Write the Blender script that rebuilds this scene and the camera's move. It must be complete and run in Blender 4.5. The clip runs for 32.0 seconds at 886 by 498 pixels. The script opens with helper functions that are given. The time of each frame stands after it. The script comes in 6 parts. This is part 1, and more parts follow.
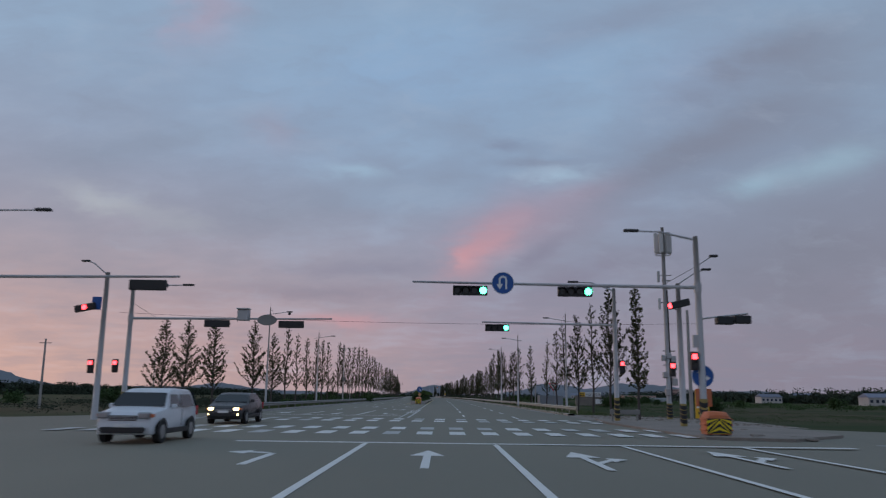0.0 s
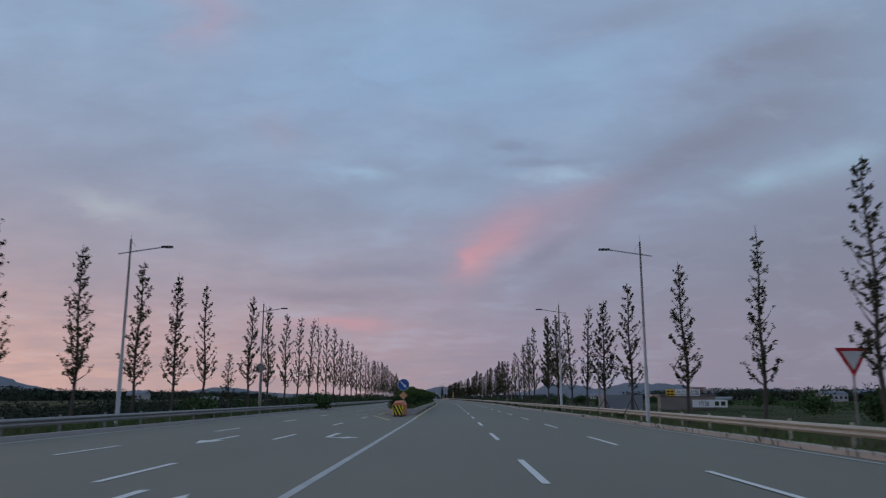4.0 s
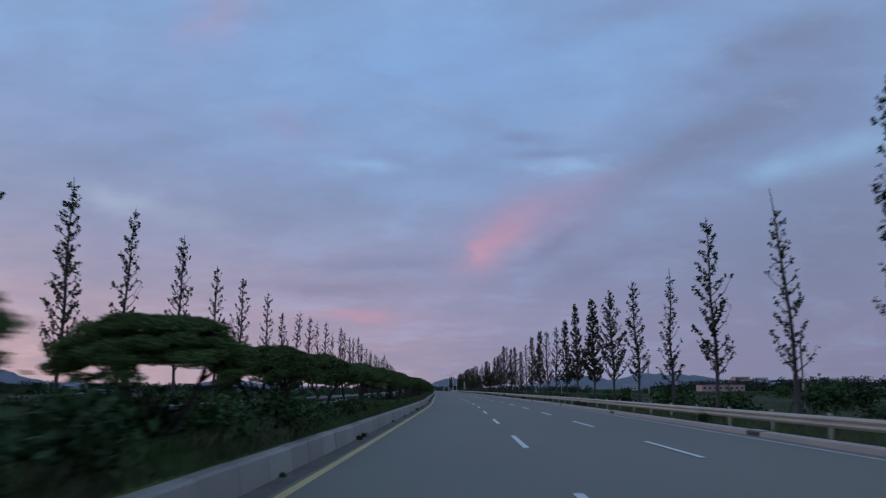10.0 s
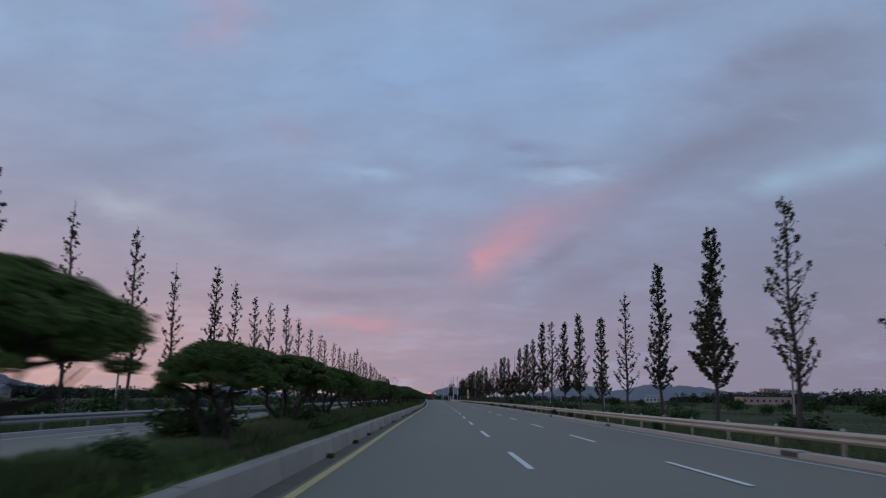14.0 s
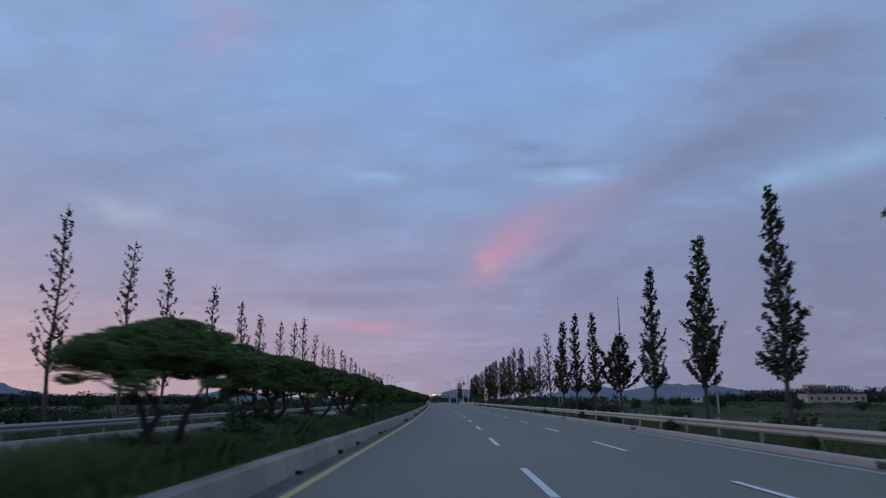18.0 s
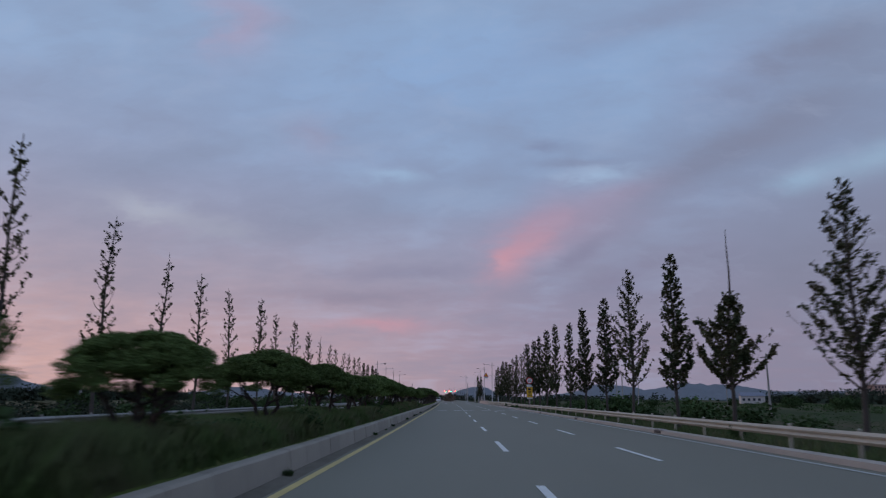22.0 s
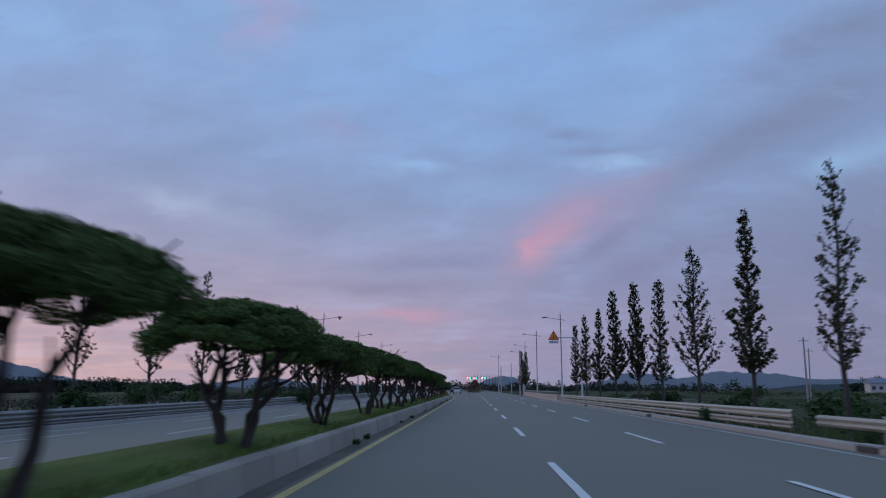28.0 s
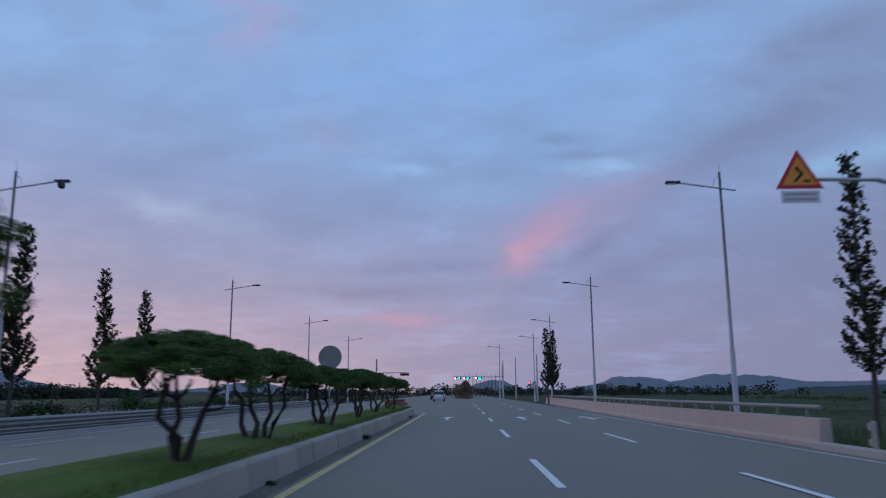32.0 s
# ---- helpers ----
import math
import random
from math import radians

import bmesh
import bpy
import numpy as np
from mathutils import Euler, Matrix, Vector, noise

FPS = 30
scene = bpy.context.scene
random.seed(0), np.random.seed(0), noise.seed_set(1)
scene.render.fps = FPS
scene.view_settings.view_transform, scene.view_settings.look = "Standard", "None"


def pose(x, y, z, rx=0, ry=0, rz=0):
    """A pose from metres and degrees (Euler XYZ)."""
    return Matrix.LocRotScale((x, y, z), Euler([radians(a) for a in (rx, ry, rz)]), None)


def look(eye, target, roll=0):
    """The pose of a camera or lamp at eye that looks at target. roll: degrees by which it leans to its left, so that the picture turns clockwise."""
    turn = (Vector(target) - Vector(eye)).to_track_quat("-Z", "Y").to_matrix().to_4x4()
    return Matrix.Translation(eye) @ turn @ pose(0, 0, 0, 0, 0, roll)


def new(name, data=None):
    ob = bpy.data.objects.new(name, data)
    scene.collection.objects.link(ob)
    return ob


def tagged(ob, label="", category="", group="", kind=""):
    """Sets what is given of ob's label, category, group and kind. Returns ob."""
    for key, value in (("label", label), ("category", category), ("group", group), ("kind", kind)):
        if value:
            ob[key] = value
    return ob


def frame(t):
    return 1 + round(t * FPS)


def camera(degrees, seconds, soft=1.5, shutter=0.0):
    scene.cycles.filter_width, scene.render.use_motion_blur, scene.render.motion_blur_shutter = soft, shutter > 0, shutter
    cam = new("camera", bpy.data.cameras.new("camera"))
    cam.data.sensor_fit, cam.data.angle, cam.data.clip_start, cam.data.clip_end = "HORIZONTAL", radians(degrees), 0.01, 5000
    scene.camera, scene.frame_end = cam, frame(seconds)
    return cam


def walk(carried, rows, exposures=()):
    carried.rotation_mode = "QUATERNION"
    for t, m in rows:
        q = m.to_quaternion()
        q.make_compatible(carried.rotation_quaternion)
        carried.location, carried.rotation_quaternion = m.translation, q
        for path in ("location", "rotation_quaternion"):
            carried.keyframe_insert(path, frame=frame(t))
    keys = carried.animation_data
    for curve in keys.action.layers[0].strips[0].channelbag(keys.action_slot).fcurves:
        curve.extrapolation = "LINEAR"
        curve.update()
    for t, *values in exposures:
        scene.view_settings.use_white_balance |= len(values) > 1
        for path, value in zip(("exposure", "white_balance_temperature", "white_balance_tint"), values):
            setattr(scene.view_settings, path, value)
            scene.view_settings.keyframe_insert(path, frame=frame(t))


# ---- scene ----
cam = camera(60.3, 32.0, soft=1.2, shutter=0.36)
# t, x, y, yaw, pitch, roll: a drive of about 545 m at some 60 km/h, the lens 1.45 m over the road
CAMERA_ROWS = [
    (0, 0.00, -0.0, -0.70, 10.88, 0.73), (0.5, 0.14, 8.6, -0.63, 10.86, 0.13), (1, 0.22, 17.1, -0.49, 10.89, -0.06),
    (1.5, 0.30, 25.8, -0.45, 10.92, -0.05), (2, 0.39, 34.2, -0.45, 10.96, -0.05), (2.5, 0.48, 42.3, -0.39, 10.99, 0.01),
    (3, 0.61, 50.4, -0.36, 10.95, 0.14), (3.5, 0.77, 58.5, -0.34, 10.97, 0.09), (4, 0.91, 66.7, -0.25, 10.99, 0.05),
    (4.5, 1.05, 74.9, -0.13, 11.02, 0.02), (5, 1.19, 83.2, -0.02, 11.03, 0.00), (5.5, 1.33, 91.6, 0.02, 11.03, -0.02),
    (6, 1.47, 100.1, -0.03, 11.02, -0.06), (6.5, 1.60, 108.4, -0.01, 10.91, -0.05), (7, 1.71, 116.6, -0.09, 10.76, -0.02),
    (7.5, 1.75, 124.8, -0.04, 10.72, 0.03), (8, 1.85, 133.1, -0.15, 10.64, 0.06), (8.5, 1.96, 141.4, 0.01, 10.60, 0.23),
    (9, 2.06, 149.8, 0.12, 10.56, 0.36), (9.5, 2.13, 158.3, 0.23, 10.54, 0.22), (10, 2.18, 166.8, 0.46, 10.41, -0.16),
    (10.5, 2.24, 175.4, 0.83, 10.52, -0.51), (11, 2.36, 184.1, 1.15, 10.50, -0.63), (11.5, 2.49, 192.8, 1.34, 10.58, -0.53),
    (12, 2.58, 201.3, 1.34, 10.65, -0.20), (12.5, 2.64, 209.9, 1.33, 10.73, 0.12), (13, 2.68, 218.6, 1.11, 10.86, 0.49),
    (13.5, 2.70, 227.3, 0.82, 10.99, 0.50), (14, 2.68, 236.0, 0.65, 11.05, 0.58), (14.5, 2.63, 244.8, 0.50, 11.11, 0.50),
    (15, 2.53, 253.6, 0.43, 11.14, 0.30), (15.5, 2.41, 262.5, 0.43, 11.14, 0.12), (16, 2.28, 271.4, 0.50, 11.14, -0.02),
    (16.5, 2.15, 280.3, 0.61, 11.13, -0.10), (17, 2.06, 289.1, 0.77, 11.14, -0.10), (17.5, 2.01, 298.0, 0.88, 11.16, -0.19),
    (18, 1.98, 306.8, 1.03, 11.22, -0.23), (18.5, 1.98, 315.6, 1.23, 11.28, -0.24), (19, 1.96, 324.4, 1.40, 11.32, -0.30),
    (19.5, 1.90, 333.2, 1.59, 11.30, -0.28), (20, 1.79, 341.9, 1.71, 11.21, -0.15), (20.5, 1.65, 350.7, 1.89, 11.17, -0.02),
    (21, 1.51, 359.4, 2.08, 11.14, 0.14), (21.5, 1.32, 368.0, 2.22, 11.11, 0.20), (22, 1.09, 376.7, 2.35, 11.07, 0.31),
    (22.5, 0.85, 385.4, 2.42, 11.08, 0.37), (23, 0.61, 394.1, 2.44, 11.01, 0.32), (23.5, 0.38, 402.5, 2.45, 10.97, 0.25),
    (24, 0.13, 411.0, 2.59, 10.91, 0.01), (24.5, -0.14, 419.5, 3.21, 10.84, -0.18), (25, -0.39, 428.1, 3.80, 10.69, 0.35),
    (25.5, -0.64, 436.9, 4.11, 10.59, 0.46), (26, -0.90, 445.6, 4.30, 10.48, 0.38), (26.5, -1.15, 454.4, 4.40, 10.37, 0.26),
    (27, -1.40, 463.1, 4.41, 10.30, 0.17), (27.5, -1.66, 471.9, 4.35, 10.28, 0.12), (28, -1.91, 480.6, 4.21, 10.33, 0.04),
    (28.5, -2.19, 489.2, 4.09, 10.43, -0.07), (29, -2.48, 497.7, 3.80, 10.52, -0.17), (29.5, -2.79, 506.0, 3.63, 10.56, -0.16),
    (30, -3.09, 514.2, 3.48, 10.59, -0.30), (30.5, -3.37, 522.2, 3.40, 10.64, -0.30), (31, -3.65, 530.0, 3.37, 10.70, -0.30),
    (31.5, -3.92, 537.7, 3.40, 10.68, -0.30), (32, -4.16, 545.3, 3.40, 10.65, -0.30),
]
walk(cam, [(t, Matrix.Translation((x, y, 1.45)) @ pose(0, 0, 0, 0, 0, yaw) @ pose(0, 0, 0, 90 + pitch) @ pose(0, 0, 0, 0, 0, roll))
           for t, x, y, yaw, pitch, roll in CAMERA_ROWS],
     exposures=[(0, 0.0, 7150, 0), (3.5, 0.0, 7000, 1), (6.1, -0.03, 6700, 3), (6.9, -0.04, 6050, 3), (9, -0.05, 5850, 4), (11, -0.03, 5900, 4), (12, -0.03, 6350, 5), (13, 0.0, 6750, 6), (14, -0.02, 6800, 6), (15.3, -0.02, 6400, 5),
                (17, -0.02, 5900, 4), (18, -0.02, 5950, 5), (19, 0.0, 6500, 6), (20, -0.02, 5950, 3), (21, -0.02, 6350, 5), (23, -0.03, 6750, 6), (24, -0.08, 6200, 2), (25, 0.09, 6350, 3), (28, 0.06, 5850, 4), (30, 0.03, 5750, 4), (32, 0.08, 5700, 4)])

# ------------------------------------------------------------------ sky and light
world = bpy.data.worlds.new("world")
scene.world = world
world.use_nodes = True


class Nodes:
    """Short hand for node trees."""

    def __init__(self, tree):
        self.tree = tree
        tree.nodes.clear()

    def add(self, kind, ins=(), **props):
        n = self.tree.nodes.new(kind)
        for k, v in props.items():
            if k == "operation":
                n.operation = v
            elif k == "data_type":
                n.data_type = v
            elif k == "blend_type":
                n.blend_type = v
            elif k == "dims":
                n.noise_dimensions = v
        for key, v in dict(ins).items():
            self.link(n.inputs[key], v)
        return n

    def link(self, sock, v):
        if isinstance(v, bpy.types.NodeSocket):
            self.tree.links.new(v, sock)
        elif isinstance(v, bpy.types.Node):
            self.tree.links.new(v.outputs[0], sock)
        else:
            sock.default_value = v

    def math(self, op, a, b=0.0, c=0.0):
        return self.add("ShaderNodeMath", {0: a, 1: b, 2: c}, operation=op).outputs[0]

    def mix(self, f, a, b, blend="MIX"):
        n = self.add("ShaderNodeMix", data_type="RGBA", blend_type=blend)
        self.link(n.inputs[0], f)
        self.link(n.inputs[6], a)
        self.link(n.inputs[7], b)
        return n.outputs[2]

    def ramp(self, f, stops):
        n = self.add("ShaderNodeValToRGB", {0: f})
        el = n.color_ramp.elements
        while len(el) < len(stops):
            el.new(0.5)
        for e, (p, c) in zip(el, stops):
            e.position = p
            e.color = (*c, 1) if len(c) == 3 else c
        return n.outputs[0]

    def noise(self, vec, scale, detail=3.0, rough=0.5, dims="3D"):
        n = self.add("ShaderNodeTexNoise", dims=dims)
        if vec is not None:
            self.link(n.inputs["Vector"], vec)
        n.inputs["Scale"].default_value, n.inputs["Detail"].default_value, n.inputs["Roughness"].default_value = scale, detail, rough
        return n.outputs[0]


def build_sky():
    g = Nodes(world.node_tree)
    way = g.add("ShaderNodeTexCoord").outputs["Generated"]
    xyz = g.add("ShaderNodeSeparateXYZ", {0: way})
    x, y, z = xyz.outputs
    up = g.math("MAXIMUM", z, 0.0)
    # the clear dusk sky behind the cloud sheet
    clear = g.add("ShaderNodeTexSky")
    clear.sky_type, clear.sun_disc = "NISHITA", False
    clear.sun_elevation, clear.sun_rotation = radians(1.0), radians(-52)
    # cloud sheet: lilac near the horizon, grey blue higher up
    sheet = g.ramp(up, [(0.0, (0.36, 0.285, 0.385)), (0.07, (0.385, 0.305, 0.43)), (0.16, (0.33, 0.335, 0.50)), (0.28, (0.275, 0.37, 0.60)),
                        (0.45, (0.285, 0.415, 0.67)), (1.0, (0.28, 0.40, 0.62))])
    # warm afterglow low in the west, to the left of the road
    west = g.math("SMOOTH_MIN", g.math("MAXIMUM", g.math("MULTIPLY_ADD", x, -1.5, 0.12), 0.0), 1.0, 0.2)
    low = g.math("POWER", g.math("SUBTRACT", 1.0, g.math("MINIMUM", up, 1.0)), 7.0)
    col = g.mix(g.math("MULTIPLY", g.math("MULTIPLY", west, low), 1.0), sheet, (0.88, 0.50, 0.42, 1))
    # duller to the east
    east = g.math("MINIMUM", g.math("MAXIMUM", g.math("MULTIPLY", x, 1.1), 0.0), 1.0)
    low_east = g.math("POWER", g.math("SUBTRACT", 1.0, g.math("MINIMUM", up, 1.0)), 3.0)
    col = g.mix(g.math("MULTIPLY", g.math("MULTIPLY", east, low_east), 0.9), col, (0.150, 0.158, 0.255, 1))
    # flat cloud layers, seen from below: stretched by perspective
    over = g.math("MAXIMUM", z, 0.02)
    px, py = g.math("DIVIDE", x, g.math("ADD", over, 0.10)), g.math("DIVIDE", y, g.math("ADD", over, 0.10))
    plane = g.add("ShaderNodeCombineXYZ", {0: px, 1: py})
    banks = g.noise(plane, 0.95, 5.0, 0.52)
    wisps = g.noise(plane, 3.6, 4.0, 0.5)
    dark = g.ramp(g.math("MULTIPLY_ADD", wisps, 0.35, g.math("MULTIPLY", banks, 0.75)), [(0.40, (0.0,) * 3), (0.66, (1.0,) * 3)])
    col = g.mix(g.math("MULTIPLY", dark, 0.42), col, (0.245, 0.265, 0.40, 1))
    thin = g.ramp(g.math("MULTIPLY_ADD", wisps, 0.3, g.math("MULTIPLY", banks, 0.75)), [(0.36, (1.0,) * 3), (0.50, (0.0,) * 3)])
    col = g.mix(g.math("MULTIPLY", thin, 0.25), col, (0.35, 0.50, 0.78, 1))
    # single clouds ahead that keep their place in the sky, on the plane one unit ahead
    ahead = g.math("MAXIMUM", y, 0.05)
    u, v = g.math("DIVIDE", x, ahead), g.math("DIVIDE", z, ahead)
    wob = g.noise(g.add("ShaderNodeCombineXYZ", {0: g.math("MULTIPLY", u, 1.0), 1: g.math("MULTIPLY", v, 2.2)}), 7.0, 4.0, 0.6)
    wu = g.math("MULTIPLY_ADD", wob, 0.16, g.math("SUBTRACT", u, 0.08))
    wv = g.math("MULTIPLY_ADD", wob, 0.05, g.math("SUBTRACT", v, 0.025))

    def cloud(u0, v0, su, sv, lean, tint, amount):
        nonlocal col
        c, s = math.cos(lean), math.sin(lean)
        du, dv = g.math("SUBTRACT", wu, u0), g.math("SUBTRACT", wv, v0)
        a = g.math("MULTIPLY_ADD", du, c / su, g.math("MULTIPLY", dv, s / su))
        b = g.math("MULTIPLY_ADD", dv, c / sv, g.math("MULTIPLY", du, -s / sv))
        r2 = g.math("MULTIPLY_ADD", a, a, g.math("MULTIPLY", b, b))
        m = g.math("MULTIPLY", g.math("EXPONENT", g.math("MULTIPLY", r2, -1.0)), amount)
        m = g.math("MULTIPLY", m, g.math("MULTIPLY_ADD", wob, 1.3, 0.35))
        col = g.mix(g.math("MINIMUM", m, 1.0), col, (*tint, 1))

    cloud(0.02, 0.46, 0.26, 0.085, 0.1, (0.285, 0.46, 0.80), 0.5)      # open blue overhead
    cloud(0.36, 0.44, 0.10, 0.05, 0.5, (0.33, 0.46, 0.78), 0.45)
    cloud(0.45, 0.24, 0.16, 0.05, 0.3, (0.27, 0.33, 0.52), 0.4)
    cloud(0.12, 0.225, 0.11, 0.035, 0.30, (0.45, 0.29, 0.42), 0.45)    # pink flame over the road
    cloud(0.064, 0.194, 0.058, 0.024, 0.80, (0.60, 0.315, 0.41), 0.62)
    cloud(0.050, 0.180, 0.026, 0.013, 0.75, (0.70, 0.34, 0.42), 0.40)
    cloud(0.135, 0.185, 0.07, 0.013, 0.5, (0.235, 0.225, 0.36), 0.6)
    cloud(0.087, 0.240, 0.05, 0.030, 0.6, (0.47, 0.31, 0.45), 0.35)
    cloud(0.198, 0.271, 0.08, 0.016, 0.3, (0.45, 0.32, 0.47), 0.40)
    cloud(-0.335, 0.53, 0.05, 0.05, 0.3, (0.48, 0.33, 0.47), 0.5)
    cloud(-0.227, 0.354, 0.04, 0.03, 0.0, (0.38, 0.31, 0.45), 0.35)
    cloud(-0.135, 0.092, 0.065, 0.008, 0.0, (0.70, 0.32, 0.40), 0.5)   # low streak
    cloud(-0.15, 0.13, 0.16, 0.012, 0.0, (0.27, 0.23, 0.34), 0.45)
    cloud(-0.08, 0.165, 0.10, 0.010, 0.0, (0.26, 0.25, 0.39), 0.5)
    cloud(0.22, 0.16, 0.13, 0.03, 0.25, (0.235, 0.21, 0.34), 0.45)
    cloud(-0.12, 0.295, 0.045, 0.010, 0.0, (0.37, 0.54, 0.80), 0.65)   # gaps of lighter sky
    cloud(0.17, 0.298, 0.055, 0.009, 0.0, (0.40, 0.55, 0.80), 0.65)
    cloud(-0.02, 0.265, 0.14, 0.018, 0.0, (0.31, 0.44, 0.70), 0.4)
    cloud(0.56, 0.325, 0.065, 0.022, 0.35, (0.37, 0.56, 0.80), 0.6)
    cloud(0.457, 0.295, 0.055, 0.016, 0.35, (0.36, 0.55, 0.80), 0.65)
    cloud(0.40, 0.365, 0.16, 0.026, 0.50, (0.215, 0.23, 0.35), 0.45)
    cloud(0.52, 0.18, 0.28, 0.12, 0.2, (0.215, 0.22, 0.325), 0.6)
    cloud(0.56, 0.46, 0.20, 0.10, 0.2, (0.22, 0.235, 0.355), 0.4)
    cloud(0.101, 0.341, 0.028, 0.008, 0.0, (0.20, 0.22, 0.37), 0.42)
    cloud(0.13, 0.312, 0.05, 0.006, 0.0, (0.22, 0.25, 0.40), 0.5)
    cloud(0.36, 0.335, 0.20, 0.030, 0.40, (0.21, 0.22, 0.335), 0.45)    # grey banks to the right
    cloud(0.46, 0.47, 0.20, 0.035, 0.45, (0.21, 0.22, 0.335), 0.5)
    cloud(0.24, 0.52, 0.16, 0.025, 0.30, (0.23, 0.24, 0.38), 0.45)
    cloud(-0.45, 0.250, 0.075, 0.016, -0.2, (0.47, 0.50, 0.62), 0.6)
    cloud(-0.34, 0.222, 0.05, 0.014, -0.1, (0.43, 0.45, 0.58), 0.45)
    cloud(-0.2, 0.24, 0.2, 0.04, 0.1, (0.235, 0.265, 0.40), 0.35)
    cloud(-0.40, 0.33, 0.16, 0.025, 0.2, (0.25, 0.30, 0.46), 0.4)
    # fine mottling of the cloud sheet
    mott = g.noise(g.add("ShaderNodeCombineXYZ", {0: wu, 1: g.math("MULTIPLY", wv, 2.4)}), 9.0, 5.0, 0.6)
    col = g.mix(g.math("MULTIPLY", g.ramp(mott, [(0.50, (0.0,) * 3), (0.72, (1.0,) * 3)]), 0.2), col, (0.235, 0.255, 0.385, 1))
    col = g.mix(g.math("MULTIPLY", g.ramp(mott, [(0.28, (1.0,) * 3), (0.48, (0.0,) * 3)]), 0.18), col, (0.40, 0.47, 0.68, 1))
    sky = g.add("ShaderNodeBackground", {0: clear.outputs[0], 1: 0.08})
    cover = g.add("ShaderNodeBackground", {0: col, 1: 1.0})
    both = g.add("ShaderNodeMixShader", {0: 0.95, 1: sky, 2: cover})
    g.add("ShaderNodeOutputWorld", {0: both})


build_sky()
sun = new("sun", bpy.data.lights.new("sun", "SUN"))
sun.data.energy, sun.data.angle, sun.data.color = 0.5, radians(20), (1.0, 0.72, 0.66)
sun.matrix_world = look((0, 0, 50), (52, -41, 42))

# ------------------------------------------------------------------ materials


def material(name, base, rough=0.7, metal=0.0, grain=(60.0, 0.15), patch=(1.5, 0.2), bump=0.0, spec=0.5, tint=None, emit=None, vary=0.0, stretch=(1, 1, 1)):
    """A procedural surface: base colour with grain and larger patches, both also in roughness; vary: change from object to object."""
    m = bpy.data.materials.new(name)
    m.use_nodes = True
    g = Nodes(m.node_tree)
    out = g.add("ShaderNodeOutputMaterial")
    b = g.add("ShaderNodeBsdfPrincipled")
    g.link(out.inputs[0], b.outputs[0])
    where = g.add("ShaderNodeTexCoord").outputs["Object"]
    vec = g.add("ShaderNodeVectorMath", {0: where, 1: stretch}, operation="MULTIPLY").outputs[0]
    fine, broad = g.noise(vec, grain[0], 3.0, 0.6), g.noise(vec, patch[0], 4.0, 0.6)
    f = g.math("MULTIPLY_ADD", g.math("SUBTRACT", fine, 0.5), grain[1] * 2, 1.0)
    f = g.math("MULTIPLY", f, g.math("MULTIPLY_ADD", g.math("SUBTRACT", broad, 0.5), patch[1] * 2, 1.0))
    if vary:
        rnd = g.add("ShaderNodeObjectInfo").outputs["Random"]
        f = g.math("MULTIPLY", f, g.math("MULTIPLY_ADD", g.math("SUBTRACT", rnd, 0.5), vary * 2, 1.0))
    col = base
    if tint:
        col = g.mix(g.ramp(broad, [(0.42, (0,) * 3), (0.62, (1,) * 3)]), (*base, 1), (*tint, 1))
    scaled = g.add("ShaderNodeVectorMath", {0: col, 1: g.add("ShaderNodeCombineXYZ", {0: f, 1: f, 2: f})}, operation="MULTIPLY")
    g.link(b.inputs["Base Color"], scaled.outputs[0])
    g.link(b.inputs["Roughness"], g.math("MULTIPLY_ADD", fine, 0.2, rough - 0.1))
    b.inputs["Metallic"].default_value = metal
    b.inputs["Specular IOR Level"].default_value = spec
    if bump:
        n = g.add("ShaderNodeBump", {"Strength": bump, "Distance": 0.02, "Height": fine})
        g.link(b.inputs["Normal"], n.outputs[0])
    if emit:
        b.inputs["Emission Color"].default_value = (*emit[:3], 1)
        b.inputs["Emission Strength"].default_value = emit[3]
    return m


ASPHALT = material("asphalt", (0.198, 0.187, 0.148), 0.74, grain=(90, 0.25), patch=(0.12, 0.2), bump=0.3, stretch=(1, 0.2, 1), spec=0.34)
PAINT_WHITE = material("road_paint_white", (0.72, 0.72, 0.70), 0.6, grain=(25, 0.18), patch=(2.0, 0.18))
PAINT_WORN = material("road_paint_worn", (0.46, 0.47, 0.46), 0.65, grain=(18, 0.35), patch=(1.2, 0.3))
PAINT_YELLOW = material("road_paint_yellow", (0.60, 0.46, 0.17), 0.6, grain=(25, 0.2), patch=(1.0, 0.2))
CONCRETE = material("concrete", (0.36, 0.34, 0.33), 0.85, grain=(30, 0.15), patch=(0.6, 0.22), bump=0.3)
CONCRETE_WARM = material("concrete_warm", (0.40, 0.355, 0.315), 0.85, grain=(30, 0.12), patch=(0.5, 0.22), bump=0.2)
CONCRETE_PINK = material("concrete_pink", (0.43, 0.35, 0.30), 0.85, grain=(30, 0.1), patch=(0.5, 0.18), bump=0.2)
KERB_STONE = material("kerb_stone", (0.33, 0.30, 0.26), 0.85, grain=(30, 0.12), patch=(0.8, 0.2), bump=0.3, vary=0.12)
SCRUB_BROWN = material("brown_scrub", (0.24, 0.175, 0.13), 0.9, grain=(5, 0.4), patch=(0.8, 0.35), spec=0.1)
GUTTER_DIRT = material("gutter_dirt", (0.165, 0.148, 0.125), 0.95, grain=(8, 0.4), patch=(0.6, 0.4), bump=0.3, spec=0.1)
GRAVEL = material("gravel", (0.235, 0.205, 0.18), 0.9, grain=(9, 0.45), patch=(0.35, 0.4), bump=0.5)
